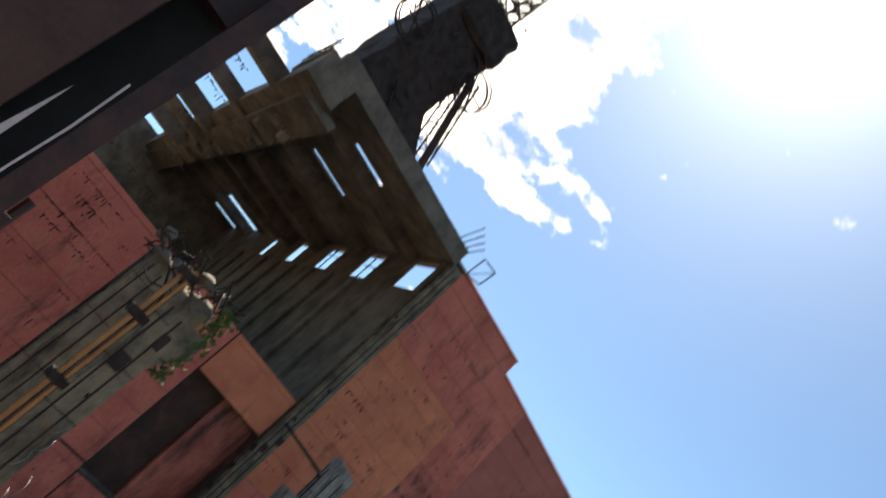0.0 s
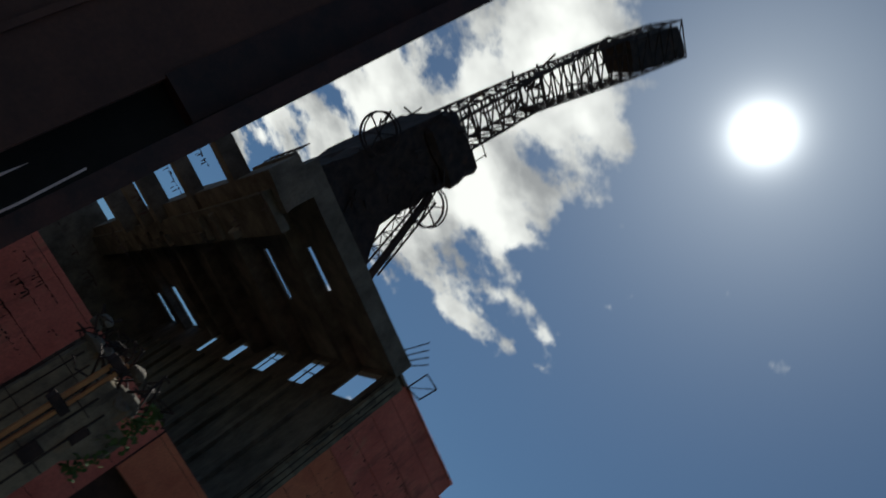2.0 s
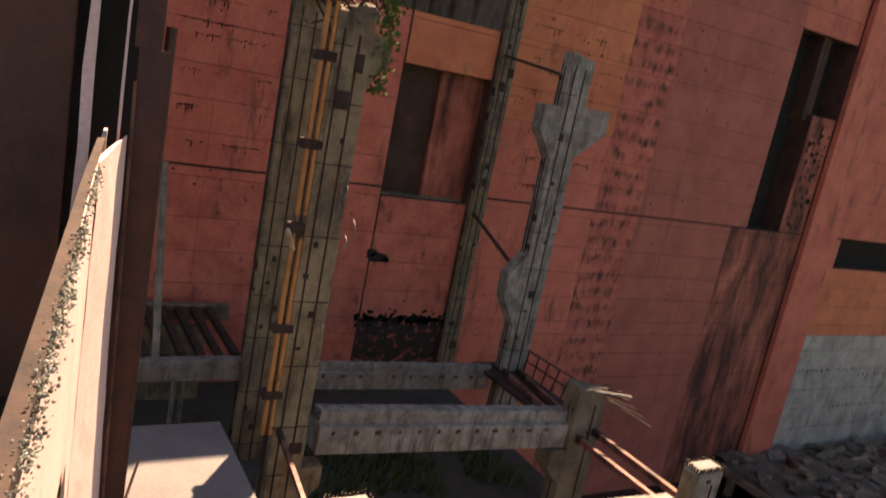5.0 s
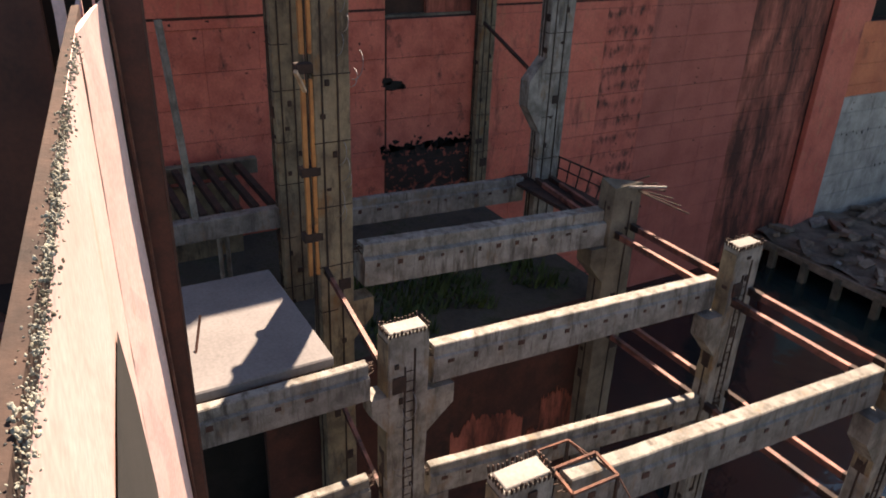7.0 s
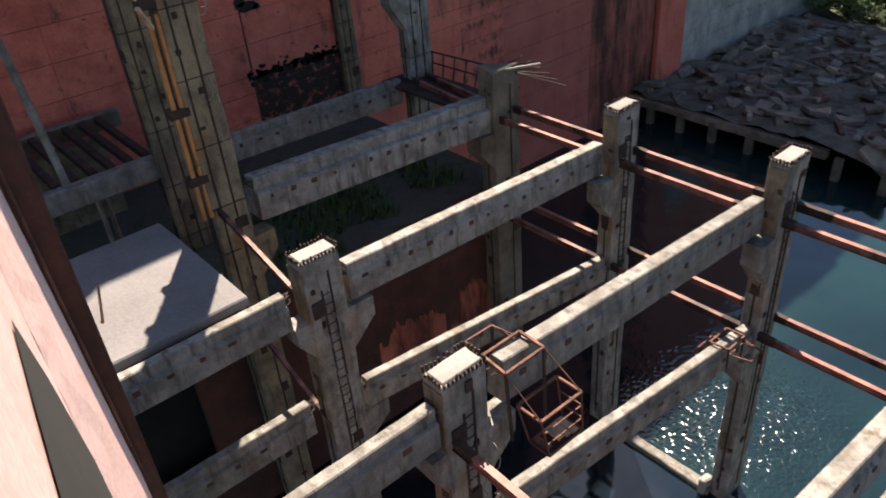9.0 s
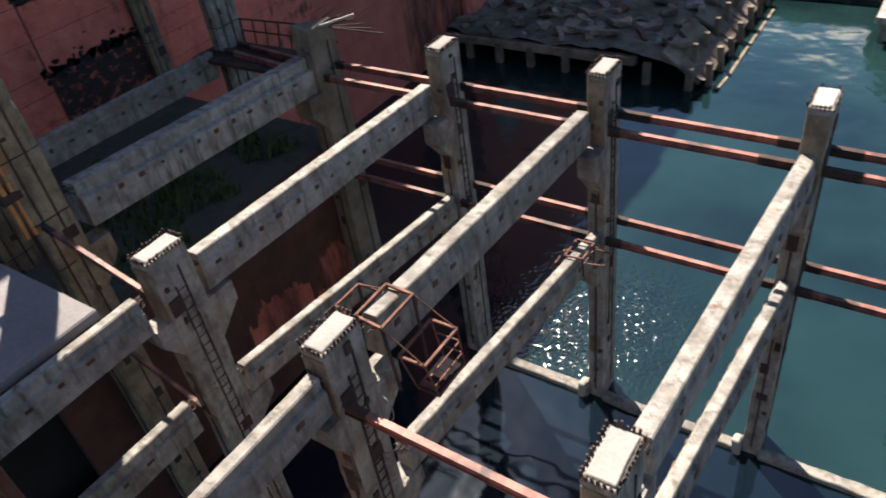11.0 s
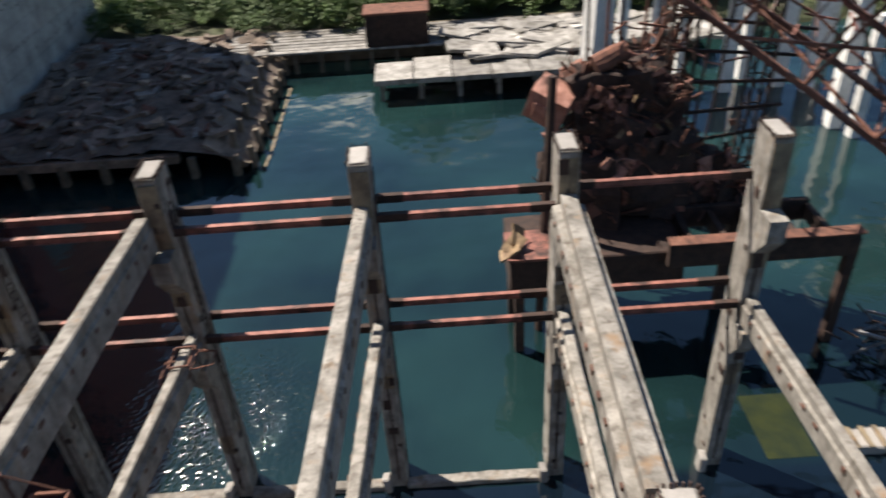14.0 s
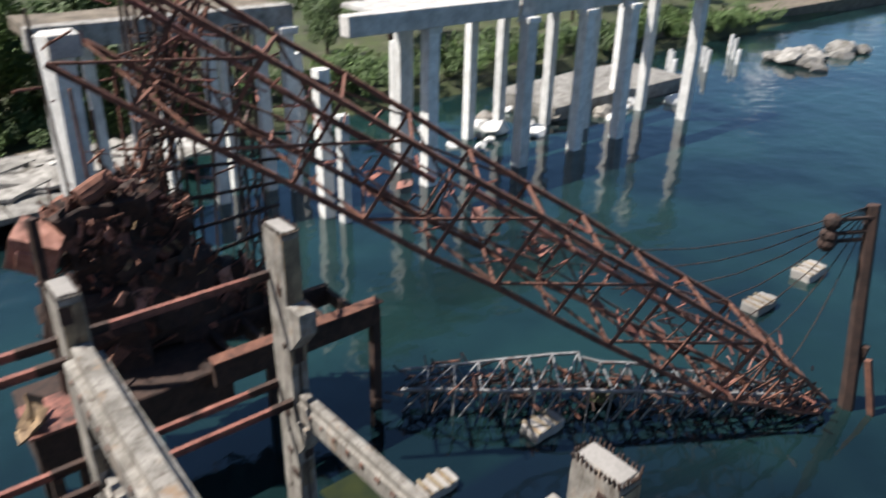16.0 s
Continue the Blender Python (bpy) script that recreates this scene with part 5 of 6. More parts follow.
    pipes = thing("pipe_pair", "pair of pale rusty vertical pipes", "pipe")
    for y in (5.6, 5.9):
        part("pipe", rod((-26.6, y, 8.9), (-26.6, y, 12.3), 0.09, sides=8), CONCRETE, pipes)
    # rails and bars round the sooty column
    cage = thing("bent_railing", "tangle of bent railings on a broken landing", "railing")
    bm = bmesh.new()
    box(-27.0, -20.5, 18.9, 21.0, 12.05, 12.2, bm)
    part("landing", rough_up(bm, 3, 0.08, 1), RUST_DARK, cage)
    bm = bmesh.new()
    for k in range(9):
        rod((-26.5 + 0.7 * k, 21.0, 12.2), (-26.5 + 0.7 * k, 21.0 + 0.06 * k, 13.2), 0.035, bm, 4)
    rod((-26.6, 21, 13.2), (-20.6, 21.4, 13.25), 0.04, bm, 4)
    rod((-26.6, 21, 12.7), (-20.6, 21.3, 12.7), 0.035, bm, 4)
    for k in range(6):
        rod((-20.3 + 0.2 * k, 19.9, 14.0), (-19.6 + 0.35 * k, 20.5 + 0.1 * k, 14.5 - 0.2 * k), 0.03, bm, 4)
    part("railing_frame", bm, RUST_DARK, cage)
    bar = thing("loose_bar", "pale loose bar lying across a column head", "bar")
    part("bar", rod((-19.9, 19.2, 14.15), (-18.6, 20.4, 14.4), 0.05, sides=4), SLAB, bar)


west_floors()


def work_cage(at, scale, mirror=1):
    """A painter's cradle: a frame riding on a beam, an outrigger on one side and a slung basket on the other."""
    cage = thing("work_cage", "small rusty angle-iron work cage hung on a beam, broken board floor", "cage", at, "work cages on the beams")

    def at_(x, y, z):
        return Vector((mirror * x * scale, y * scale, z * scale))

    def loop(name, pts, r, label=""):
        bm = bmesh.new()
        for p, q in zip(pts, pts[1:] + pts[:1]):
            rod(at_(*p), at_(*q), r * scale, bm, 4)
        return part(name, bm, RUST, cage, label)
    seat = [(-0.38, -0.55, 0.1), (0.36, -0.62, 0.1), (0.36, 0.52, 0.1), (-0.38, 0.55, 0.1)]
    outer = [(-1.2, -0.3, -0.15), (-0.42, -0.5, -0.15), (-0.42, 0.5, -0.15), (-1.18, 0.5, -0.15)]
    basket = [(0.4, -0.35, -0.95), (1.08, -0.35, -0.95), (1.1, 0.9, -0.95), (0.4, 0.9, -0.95)]
    floor = [(0.42, 0.0, -2.3), (1.02, 0.0, -2.3), (1.02, 1.1, -2.3), (0.42, 1.1, -2.3)]
    loop("saddle_frame", seat, 0.042)
    loop("outrigger", outer, 0.028)
    loop("basket_rim", basket, 0.042, "thick bent rim of the slung basket")
    loop("basket_floor_frame", floor, 0.03)
    for p, q in ((seat[1], (0.38, -0.5, -1.9)), (seat[2], (0.38, 0.55, -1.9)), (seat[0], (-0.4, -0.5, -0.9)), (seat[3], (-0.4, 0.5, -0.9)), (outer[3], (-1.18, 0.5, -0.8))):
        part("hanger", rod(at_(*p), at_(*q), 0.04 * scale, sides=4), RUST_DARK, cage)
    for p, q in zip(basket, floor):
        part("basket_post", rod(at_(*p), at_(*q), 0.024 * scale, sides=4), RUST, cage)
    for k in (1, 2):
        part("basket_rail", rod(at_(*Vector(basket[1]).lerp(Vector(floor[1]), k / 3)), at_(*Vector(basket[2]).lerp(Vector(floor[2]), k / 3)), 0.02 * scale, sides=4), RUST, cage)
        part("basket_rail", rod(at_(*Vector(basket[2]).lerp(Vector(floor[2]), k / 3)), at_(*Vector(basket[3]).lerp(Vector(floor[3]), k / 3)), 0.02 * scale, sides=4), RUST, cage)
    for p, q in ((seat[2], basket[2]), (seat[1], basket[1]), (outer[3], seat[2])):
        part("brace", rod(at_(*p), at_(*q), 0.018 * scale, sides=4), RUST, cage)
    rng = random.Random(6)
    for k in range(5):
        if k == 1:
            continue
        y = 0.05 + 0.2 * k
        x0, x1 = sorted((mirror * scale * 0.44, mirror * scale * (1.0 - rng.uniform(0, 0.15))))
        part("board", box(x0, x1, y * scale, (y + 0.17) * scale, -2.28 * scale, -2.23 * scale), WOOD if k > 1 else RUST, cage)
    return cage


work_cage((-8.52, 8.5, 13.65), 1.0)
work_cage((-8.3, 17.55, 8.62), 0.8, -1)


def loose_wires(x, y, z, seed, label="thin bent wires hanging off a concrete column"):
    w = thing("loose_wire", label, "wire", (x, y, z), "loose wires on the columns")
    rng = random.Random(seed)
    for k in range(5):
        bm = bmesh.new()
        p = Vector((0, rng.uniform(-0.3, 0.3), -0.5 * k))
        r = rng.uniform(0.2, 0.45)
        pts = [p + Vector((-0.03 + r * math.sin(a / 9 * math.pi), 0.4 * r * math.cos(a / 4.5), -r + r * math.cos(a / 9 * math.pi))) for a in range(10)]
        for a, b in zip(pts, pts[1:]):
            rod(a, b, 0.012, bm, 4)
        part("wire", bm, GREY_STEEL, w)


for k, (x, y, z) in enumerate(((-14.1, 7.1, 12.4), (-14.1, 7.2, 10.8), (-8.4, 7.1, 12.0), (-19.67, 8.0, 17.4), (-19.67, 8.1, 21.5), (-13.86, 19.2, 9.0))):
    loose_wires(x, y, z, k)

# ---- rubble dock ----
def dock():
    d = thing("dock", "collapsed dark concrete dock strewn with broken slabs, on piles", "dock")
    bm = bmesh.new()
    n, m = 34, 30
    grid = [[None] * (m + 1) for _ in range(n + 1)]
    for i in range(n + 1):
        for j in range(m + 1):
            x, y = -32.4 + 19.8 * i / n, 45.6 + 24 * j / m
            z = 2.0 + 0.5 * noise.noise(Vector((x * 0.35, y * 0.35, 0))) + 0.25 * noise.noise(Vector((x * 1.3, y * 1.3, 5)))
            if i > n - 7:
                z -= 1.4 * ((i - n + 7) / 7) ** 1.5
            grid[i][j] = bm.verts.new((x, y, z))
    for i in range(n):
        for j in range(m):
            bm.faces.new((grid[i][j], grid[i + 1][j], grid[i + 1][j + 1], grid[i][j + 1]))
    part("deck", bm, RUBBLE, d)
    part("front_beam", rough_up(box(-32.4, -17.2, 45.4, 46.0, 1.1, 1.75, bevel=0.04), 4, 0.1, 0.7), RUBBLE, d)
    rng = random.Random(12)
    for k, x in enumerate((-30.4, -27.8, -25.2, -22.4, -19.4, -16.4, -13.5)):
        part("support_post", rough_up(rod((x, 45.5, -3), (x, 45.5, 1.5), 0.32, sides=4), 1, 0.04), CONCRETE_DARK, d)
    for k in range(9):
        y = 46.5 + 2.4 * k
        part("support_post", rough_up(rod((-12.2, y, -3), (-12.6, y, 1.3 + rng.uniform(0, 0.6)), 0.26, sides=4), 1, 0.04), CONCRETE_DARK, d)
        part("post_stub", rod((-13.8, y + 0.7, -3), (-13.8, y + 0.7, 2.2 + rng.uniform(0, 0.4)), 0.24, sides=4), CONCRETE_DARK, d)
    part("floating_edge", rough_up(box(-11.85, -11.68, 46.0, 60, -0.1, 0.1), 5, 0.12, 0.6), CONCRETE_OCHRE, d, "weathered floating timber edge")
    for k in range(240):
        w, l = rng.uniform(0.3, 1.7), rng.uniform(0.3, 1.4)
        x, y = rng.uniform(-32, -14.5), rng.uniform(46, 69)
        ob = part("broken_slab", rough_up(box(-w / 2, w / 2, -l / 2, l / 2, -0.15, 0.15), 1, 0.1, 0.9, k), RUBBLE if rng.random() < 0.84 else rng.choice((CONCRETE, WOOD, RUST)), d)
        z = 2.15 + 0.5 * noise.noise(Vector((x * 0.35, y * 0.35, 0)))
        ob.matrix_local = pose(x, y, z, rng.uniform(-22, 22), rng.uniform(-22, 22), rng.uniform(0, 180))
    for k in range(7):
        ob = part("tilted_slab", rough_up(box(-1.6, 1.6, -1.2, 1.2, -0.1, 0.1), 2, 0.06, 0.8, k), RUBBLE, d)
        ob.matrix_local = pose(-14.2, 47 + 3.2 * k, 1.4, rng.uniform(-8, 8), 34 + rng.uniform(-6, 6), rng.uniform(-6, 6))


dock()


# ---- far jetty, bank and its slabs ----
def jetty():
    j = thing("jetty", "pale concrete slab jetty on stubby piles before a grassy bank", "jetty")
    rng = random.Random(21)
    for k in range(7):
        x0 = -4.4 + 3.1 * k
        ob = part("deck_slab", rough_up(box(x0, x0 + 3.0, 55.6, 59.2 + rng.uniform(0, 1.5), 1.5, 1.95, bevel=0.03), 2, 0.05, 0.9, k), QUAY, j)
        part("support_post", rod((x0 + 0.5, 56.3, -3), (x0 + 0.5, 56.3, 1.5), 0.25, sides=4), CONCRETE, j)
        part("support_post", rod((x0 + 0.5, 58.6, -3), (x0 + 0.5, 58.6, 1.5), 0.25, sides=4), CONCRETE, j)
    quay = thing("quay", "long weathered concrete quay with stacked planks", "quay")
    # set back and coloured dark to give the shade under the deck strips
    part("quay_wall", rough_up(box(-60, 16, 66.0, 70.0, -3, 1.75, bevel=0.05), 3, 0.08, 0.3), CONCRETE_DARK, quay)
    for k in range(8):
        part("deck_strip", rough_up(box(-50, 15, 63.0 + 0.75 * k, 63.6 + 0.75 * k, 1.8, 2.0, bevel=0.03), 3, 0.04, 0.4, k), QUAY, quay)
    for k in range(14):
        part("support_post", rod((-16 + 2.2 * k, 63.4, -3), (-16 + 2.2 * k, 63.4, 1.8), 0.2, sides=4), CONCRETE_DARK, quay)
    for k in range(95):
        s = thing("broken_slab", "bleached broken concrete slab lying on the quay", "slab", group="slabs on the quay")
        w, l = rng.uniform(0.6, 2.2), rng.uniform(0.5, 1.2)
        part("slab", rough_up(box(-w, w, -l, l, -0.15, 0.15, bevel=0.02), 1, 0.06, 1.0, k), QUAY if rng.random() < 0.9 else WHITE, s)
        s.matrix_world = pose(rng.uniform(3, 24), rng.uniform(58.6, 66.5), 2.05 + rng.uniform(0, 0.5), rng.uniform(-9, 9), rng.uniform(-9, 9), rng.uniform(-25, 25))
    tank = thing("rusty_tank", "square rusty steel tank standing on the quay", "tank", (-2.6, 64.4, 2.0))
    part("tank_body", rough_up(box(-2.7, 2.7, -1.3, 1.3, 0, 2.9, bevel=0.08), 3, 0.05, 0.8), RUST_DARK, tank)
    part("rim", box(-2.8, 2.8, -1.4, 1.4, 2.7, 2.92, bevel=0.04), RUST, tank)
    shed = thing("roof_far", "low orange tiled roof among the bushes", "roof", (-16, 84, 1.2))
    part("roof_sheet", prism([(-5, 2.0), (5, 2.0), (0, 3.6)], -2.5, 2.5), ORANGE, shed)
    part("walls", box(-4.6, 4.6, -2.2, 2.2, 0, 2.0), WHITE, shed)


jetty()


def colonnade():
    c = thing("pier_ruin", "row of white concrete piles in the water carrying a heavy beam", "pier")
    rows = ((46.6, 13.2, 0.6, (37.9, 47.5, 55.1, 61.4, 72.7)), (50.6, 13.2, 0.5, (38.0, 61.2, 71.7)), (54.0, 13.2, 0.5, (48.8, 52.9, 58.7, 71.4, 40.2)),
            (53.5, 13.2, 0.46, (22.5, 26.8, 28.4)), (46.6, 11.3, 0.52, (27.6,)), (45.6, 8.3, 0.4, (28.2,)), (56.5, 13.2, 0.42, (15.0, 17.4, 19.9, 24.6)), (61.0, 9.0, 0.42, (30.5, 34.0, 44.5)))
    spots = [(x, y + 0.7 * math.sin(1.7 * x), top, r) for y, top, r, xs in rows for x in xs]
    for k, (x, y, top, r) in enumerate(spots):
        part("support_post", rough_up(rod((x, y, -3), (x, y, top), r * 1.25, sides=4), 2, 0.05, 0.8, k), PILE, c)
        if top >= 13:
            part("post_head", box(x - 0.7, x + 0.7, y - 0.7, y + 0.7, top - 0.5, top + 0.02, bevel=0.05), PILE, c)
    # grey in place of white puts this beam's shade into its colour
    part("cap_beam", rough_up(box(10.8, 29.2, 53.0, 54.2, 13.2, 14.7, bevel=0.05), 3, 0.06, 0.5), QUAY, c, "cap beam coloured grey for its shade")
    for x0, x1, y in ((29.8, 46.5, 46.9), (46.8, 60, 46.9), (60.3, 76, 46.9), (36.5, 48, 53.6), (48.4, 72, 53.6)):
        part("cap_beam", rough_up(box(x0, x1, y - 0.6, y + 0.6, 13.2, 14.7, bevel=0.05), 3, 0.06, 0.5), WHITE, c)
    part("deck", rough_up(box(11.2, 29.0, 54.2, 59.5, 13.6, 14.5), 4, 0.2, 0.5), CONCRETE_DARK, c, "sooty broken deck")
    part("deck", rough_up(box(33, 60, 47.6, 52.3, 14.3, 14.6), 3, 0.1, 0.5), WHITE, c)
    rng = random.Random(31)
    for k in range(30):
        s = thing("block_rubble", "bleached concrete block lying at the foot of the piles", "block", group="blocks by the pier")
        part("lump", chunk(rng.uniform(0.4, 1.3), 60 + k, (1.2, 1, 0.6)), PILE if k % 3 else CONCRETE, s)
        s.location = (rng.uniform(46, 78), rng.uniform(50, 60), rng.uniform(-0.1, 0.5))
    pillar = thing("bridge_pillar", "tall whitewashed concrete pillar behind the crane wreck", "pillar", (9.0, 40, 0))
    shaft = part("shaft", rough_up(box(-0.62, 0.62, -0.6, 0.6, -3, 16.6, bevel=0.04), 2, 0.05, 0.7), PILE, pillar)
    shaft.rotation_euler = (0, radians(1.5), radians(24))
    part("capital", rough_up(box(-0.1, 1.4, -0.85, 0.85, 15.6, 16.7, bevel=0.05), 1, 0.05, 0.8), WHITE, pillar)
    plat = thing("stone_platform", "low ruined stone platform by the piles", "platform")
    part("deck", rough_up(box(60, 84, 53.5, 63, -3, 1.7, bevel=0.08), 4, 0.3, 0.35), QUAY, plat)
    for k in range(9):
        s = thing("stake", "pale timber stake standing in the shallow water", "stake", (87 + 2.6 * k, 57.5 + 2.2 * (k % 3), -1), "stakes by the bank")
        part("shaft", rod((0, 0, -2), (0.2, 0, 3.4 + rng.uniform(-0.5, 0.9)), 0.3, sides=6), PILE, s)
    emb = thing("embankment", "long grey stone embankment on the far shore", "embankment")
    part("wall", rough_up(box(92, 330, 72, 78, -3, 2.6, bevel=0.1), 4, 0.3, 0.1), CONCRETE_DARK, emb)
    isle = thing("rubble_islet", "heap of bleached concrete blocks in shallow green water", "rubble")
    for k in range(22):
        ob = part("block", chunk(rng.uniform(0.8, 2.2), 100 + k, (1.2, 1, 0.5)), QUAY, isle)
        ob.location = (118 + rng.uniform(-9, 14), 52 + rng.uniform(-3, 4), rng.uniform(-0.1, 0.8))


colonnade()


# ---- the wrecked floating crane ----
def wreck():
    hull = thing("crane_pontoon", "rust-black steel deck of a wrecked crane on legs", "pontoon")
    part("deck_box", rough_up(box(2.9, 10.5, 26.0, 29.6, 3.4, 5.3, bevel=0.06), 4, 0.08, 0.6), RUST_DARK, hull)
    part("deck_plate", rough_up(box(2.8, 5.6, 25.9, 28.2, 5.3, 5.42), 4, 0.05, 0.6), STRUT, hull)
    part("side_girder", rough_up(box(9.5, 17.6, 25.4, 25.75, 4.85, 6.05, bevel=0.03), 4, 0.04, 0.8), RUST_DARK, hull)
    part("girder_flange", rough_up(box(9.5, 17.7, 25.25, 25.9, 6.05, 6.13, bevel=0.02), 4, 0.04, 0.8), RUST, hull)
    part("side_girder", rough_up(box(9.5, 16.8, 28.6, 28.9, 4.7, 5.8, bevel=0.03), 4, 0.04, 0.8), RUST_DARK, hull)
    for k in range(5):
        part("cross_girder", box(10.6 + 1.5 * k, 10.85 + 1.5 * k, 25.7, 28.7, 4.9, 5.6), RUST_DARK, hull)
    for x, y in ((3.3, 26.3), (3.3, 29.2), (17.4, 25.6), (13.5, 28.8)):
        part("leg", rod((x, y, -3), (x, y, 5.2 if x < 5 else 5.7), 0.3, sides=4), RUST_DARK, hull)
    part("corner_post", rod((4.3, 27.4, -3), (4.9, 28.6, 12.5), 0.2, sides=6), RUST_DARK, hull)
    fender = thing("fender_scrap", "ochre scrap plates piled on the pontoon's edge", "scrap", (3.0, 26.4, 5.4))
    for k in range(3):
        ob = part("plate", rough_up(box(-0.5, 0.5, -0.35, 0.35, -0.05, 0.05), 2, 0.1, 1.6, k), YELLOW, fender)
        ob.matrix_local = pose(-0.1 + 0.2 * k, 0.3 * k, 0.15 + 0.2 * k, 20 * k, -30, 40 * k)
    # machinery heap
    heap = thing("machinery_wreck", "heap of torn rusty crane machinery and twisted plates", "machinery", (9.0, 29.5, 5.4))
    rng = random.Random(41)
    # crushed housings piled up as a ragged stack, with plates and bars torn off their faces
    blocks = [((-2.2, 0.4, 0.0), (1.7, 1.5, 1.5)), ((0.6, 0.6, 0.0), (1.6, 1.5, 1.8)), ((2.8, 1.0, 0.0), (1.2, 1.3, 1.1)), ((-1.2, 0.9, 2.4), (1.5, 1.2, 1.2)), ((0.9, 1.3, 2.9), (1.3, 1.1, 1.3)),
              ((-1.9, 1.0, 4.3), (1.0, 0.9, 1.1)), ((-0.2, 1.4, 4.7), (1.1, 0.9, 1.0)), ((4.4, 0.6, 0.0), (0.9, 0.9, 0.7))]
    for k, ((x, y, z), (w, l, h)) in enumerate(blocks):
        bm = rough_up(box(-w, w, -l, l, -0.3, 2 * h, bevel=0.08), 3, 0.42, 0.9, k)
        ob = part("crushed_housing", bm, RUST_DARK, heap)
        ob.matrix_local = pose(x, y, z, rng.uniform(-10, 10), rng.uniform(-12, 12), rng.uniform(-25, 25))
        for q in range(28):
            side = rng.randrange(3)
            p = (rng.uniform(-w, w), -l - 0.05, rng.uniform(0, 2 * h)) if side == 0 else (rng.choice((-w, w)), rng.uniform(-l, l), rng.uniform(0, 2 * h)) if side == 1 else (rng.uniform(-w, w), rng.uniform(-l, l), 2 * h + 0.05)
            e, g = rng.uniform(0.12, 0.5), rng.uniform(0.1, 0.4)
            # the pink in the mix paints some plates as sunlit
            plate = part("torn_plate", rough_up(box(-e, e, -0.03, 0.03, -g, g), 1, 0.12, 2.2, 17 * k + q), (RUST_DARK, RUST, RUST_PINK, RUST_DARK, RUST, RUST_PINK, STRUT, RUST_DARK)[q % 8], ob)
            plate.matrix_local = pose(*p, rng.uniform(-40, 40), rng.uniform(-40, 40), rng.uniform(-60, 60))
    bm = bmesh.new()
    for k in range(520):
        (x, y, z), (w, l, h) = blocks[rng.randrange(len(blocks))]
        p = Vector((x + rng.uniform(-w, w), y + rng.uniform(-l, l), z + rng.uniform(0, 2 * h)))
        q = p + Vector((rng.uniform(-1.3, 1.3), rng.uniform(-1.2, 0.9), rng.uniform(-0.5, 1.3)))
        rod(p, q, rng.uniform(0.025, 0.075), bm, 4)
    part("twisted_rebar", bm, RUST, heap, kind="stuff")
    for x, y, z in ((-1.4, 0.5, 6.9), (0.5, 2.0, 5.5)):
        part("winch_drum", rough_up(rod((x - 0.7, y, z), (x + 0.6, y + 0.2, z + 0.5), 0.42, sides=12), 2, 0.12, 1.5), RUST, heap)
    # the torn winch housing: an open box of bleached plate
    tilt = pose(-3.9, 0.6, 5.3, 14, 22, -28)
    for x0, x1, y0, y1, z0, z1 in ((-0.85, 0.85, -0.7, -0.62, -0.8, 0.8), (-0.85, -0.77, -0.7, 0.7, -0.8, 0.8), (0.77, 0.85, -0.7, 0.7, -0.8, 0.5), (-0.85, 0.85, -0.7, 0.7, 0.72, 0.8), (-0.5, 0.1, -0.84, -0.7, -0.5, 0.3)):
        ob = part("winch_plate", rough_up(box(x0, x1, y0, y1, z0, z1, bevel=0.02), 2, 0.07, 1.6), RUST_PINK, heap, "bleached pink housing plate")
        ob.matrix_local = tilt
    for k in range(60):
        # pale torn shards on the near side, coloured like bits in the sun
        ob = part("shard", rough_up(box(-rng.uniform(0.1, 0.4), 0.2, -0.02, 0.02, -rng.uniform(0.06, 0.2), 0.1), 1, 0.06, 2.5, 900 + k), (RUST_PINK, STRUT, YELLOW, RUST)[k % 4], heap)
        ob.matrix_local = pose(rng.uniform(-3.8, 4.2), rng.uniform(-0.9, 0.6), rng.uniform(0.4, 6.0), rng.uniform(-80, 80), rng.uniform(-80, 80), rng.uniform(0, 180))
    for k in range(9):
        x = -2.0 + 0.75 * k
        part("upright_pipe", rough_up(rod((x, 2.2 + 0.3 * (k % 3), 2.0), (x + rng.uniform(-0.5, 0.5), 2.4, rng.uniform(9, 15)), 0.07, sides=6), 1, 0.05), RUST if k % 2 else RUST_DARK, heap)
    for k in range(46):
        x, z = rng.uniform(-2.4, 4.2), rng.uniform(4.5, 13)
        part("bent_bar", rod((x, 2.2, z), (x + rng.uniform(-1.3, 1.3), 2.0 + rng.uniform(-0.6, 0.6), z + rng.uniform(-0.5, 0.5)), rng.uniform(0.03, 0.07), sides=4), RUST_PINK if k % 4 == 0 else RUST, heap)
    part("king_post", lattice((1.9, 2.2, 0), (2.1, 2.6, 15), 1.3, 1.0, 11, 0.08, (1, 0, 0), seed=5), RUST_DARK, heap)
    part("side_mast", lattice((5.3, 1.2, 0), (5.4, 1.4, 12.5), 0.8, 0.7, 9, 0.07, (1, 0, 0), seed=6), RUST_DARK, heap)
    part("a_frame", lattice((-1.5, 2.4, 0.4), (4.4, 3.0, 13.5), 1.1, 0.9, 10, 0.08, (0, 1, 0), seed=7), RUST, heap)
    for k in range(5):
        part("cross_strut", rod((1.2, 2.0 + 0.3 * k, 2.0 + 1.5 * k), (6.2 + 0.3 * k, 1.0, 3.2 + 1.1 * k), 0.09, sides=4), RUST_DARK, heap)
    # the fallen main boom
    boom = thing("crane_boom", "long rusty lattice crane boom fallen with its tip in the water", "boom")
    a, b = Vector((8.5, 30.2, 19.4)), Vector((35.0, 11.9, 0.3))
    lattice_parts(boom, RUST, a, a.lerp(b, 0.82), 4.0, 3.4, 10, 0.15, seed=8, skew=0.06, brace=False)
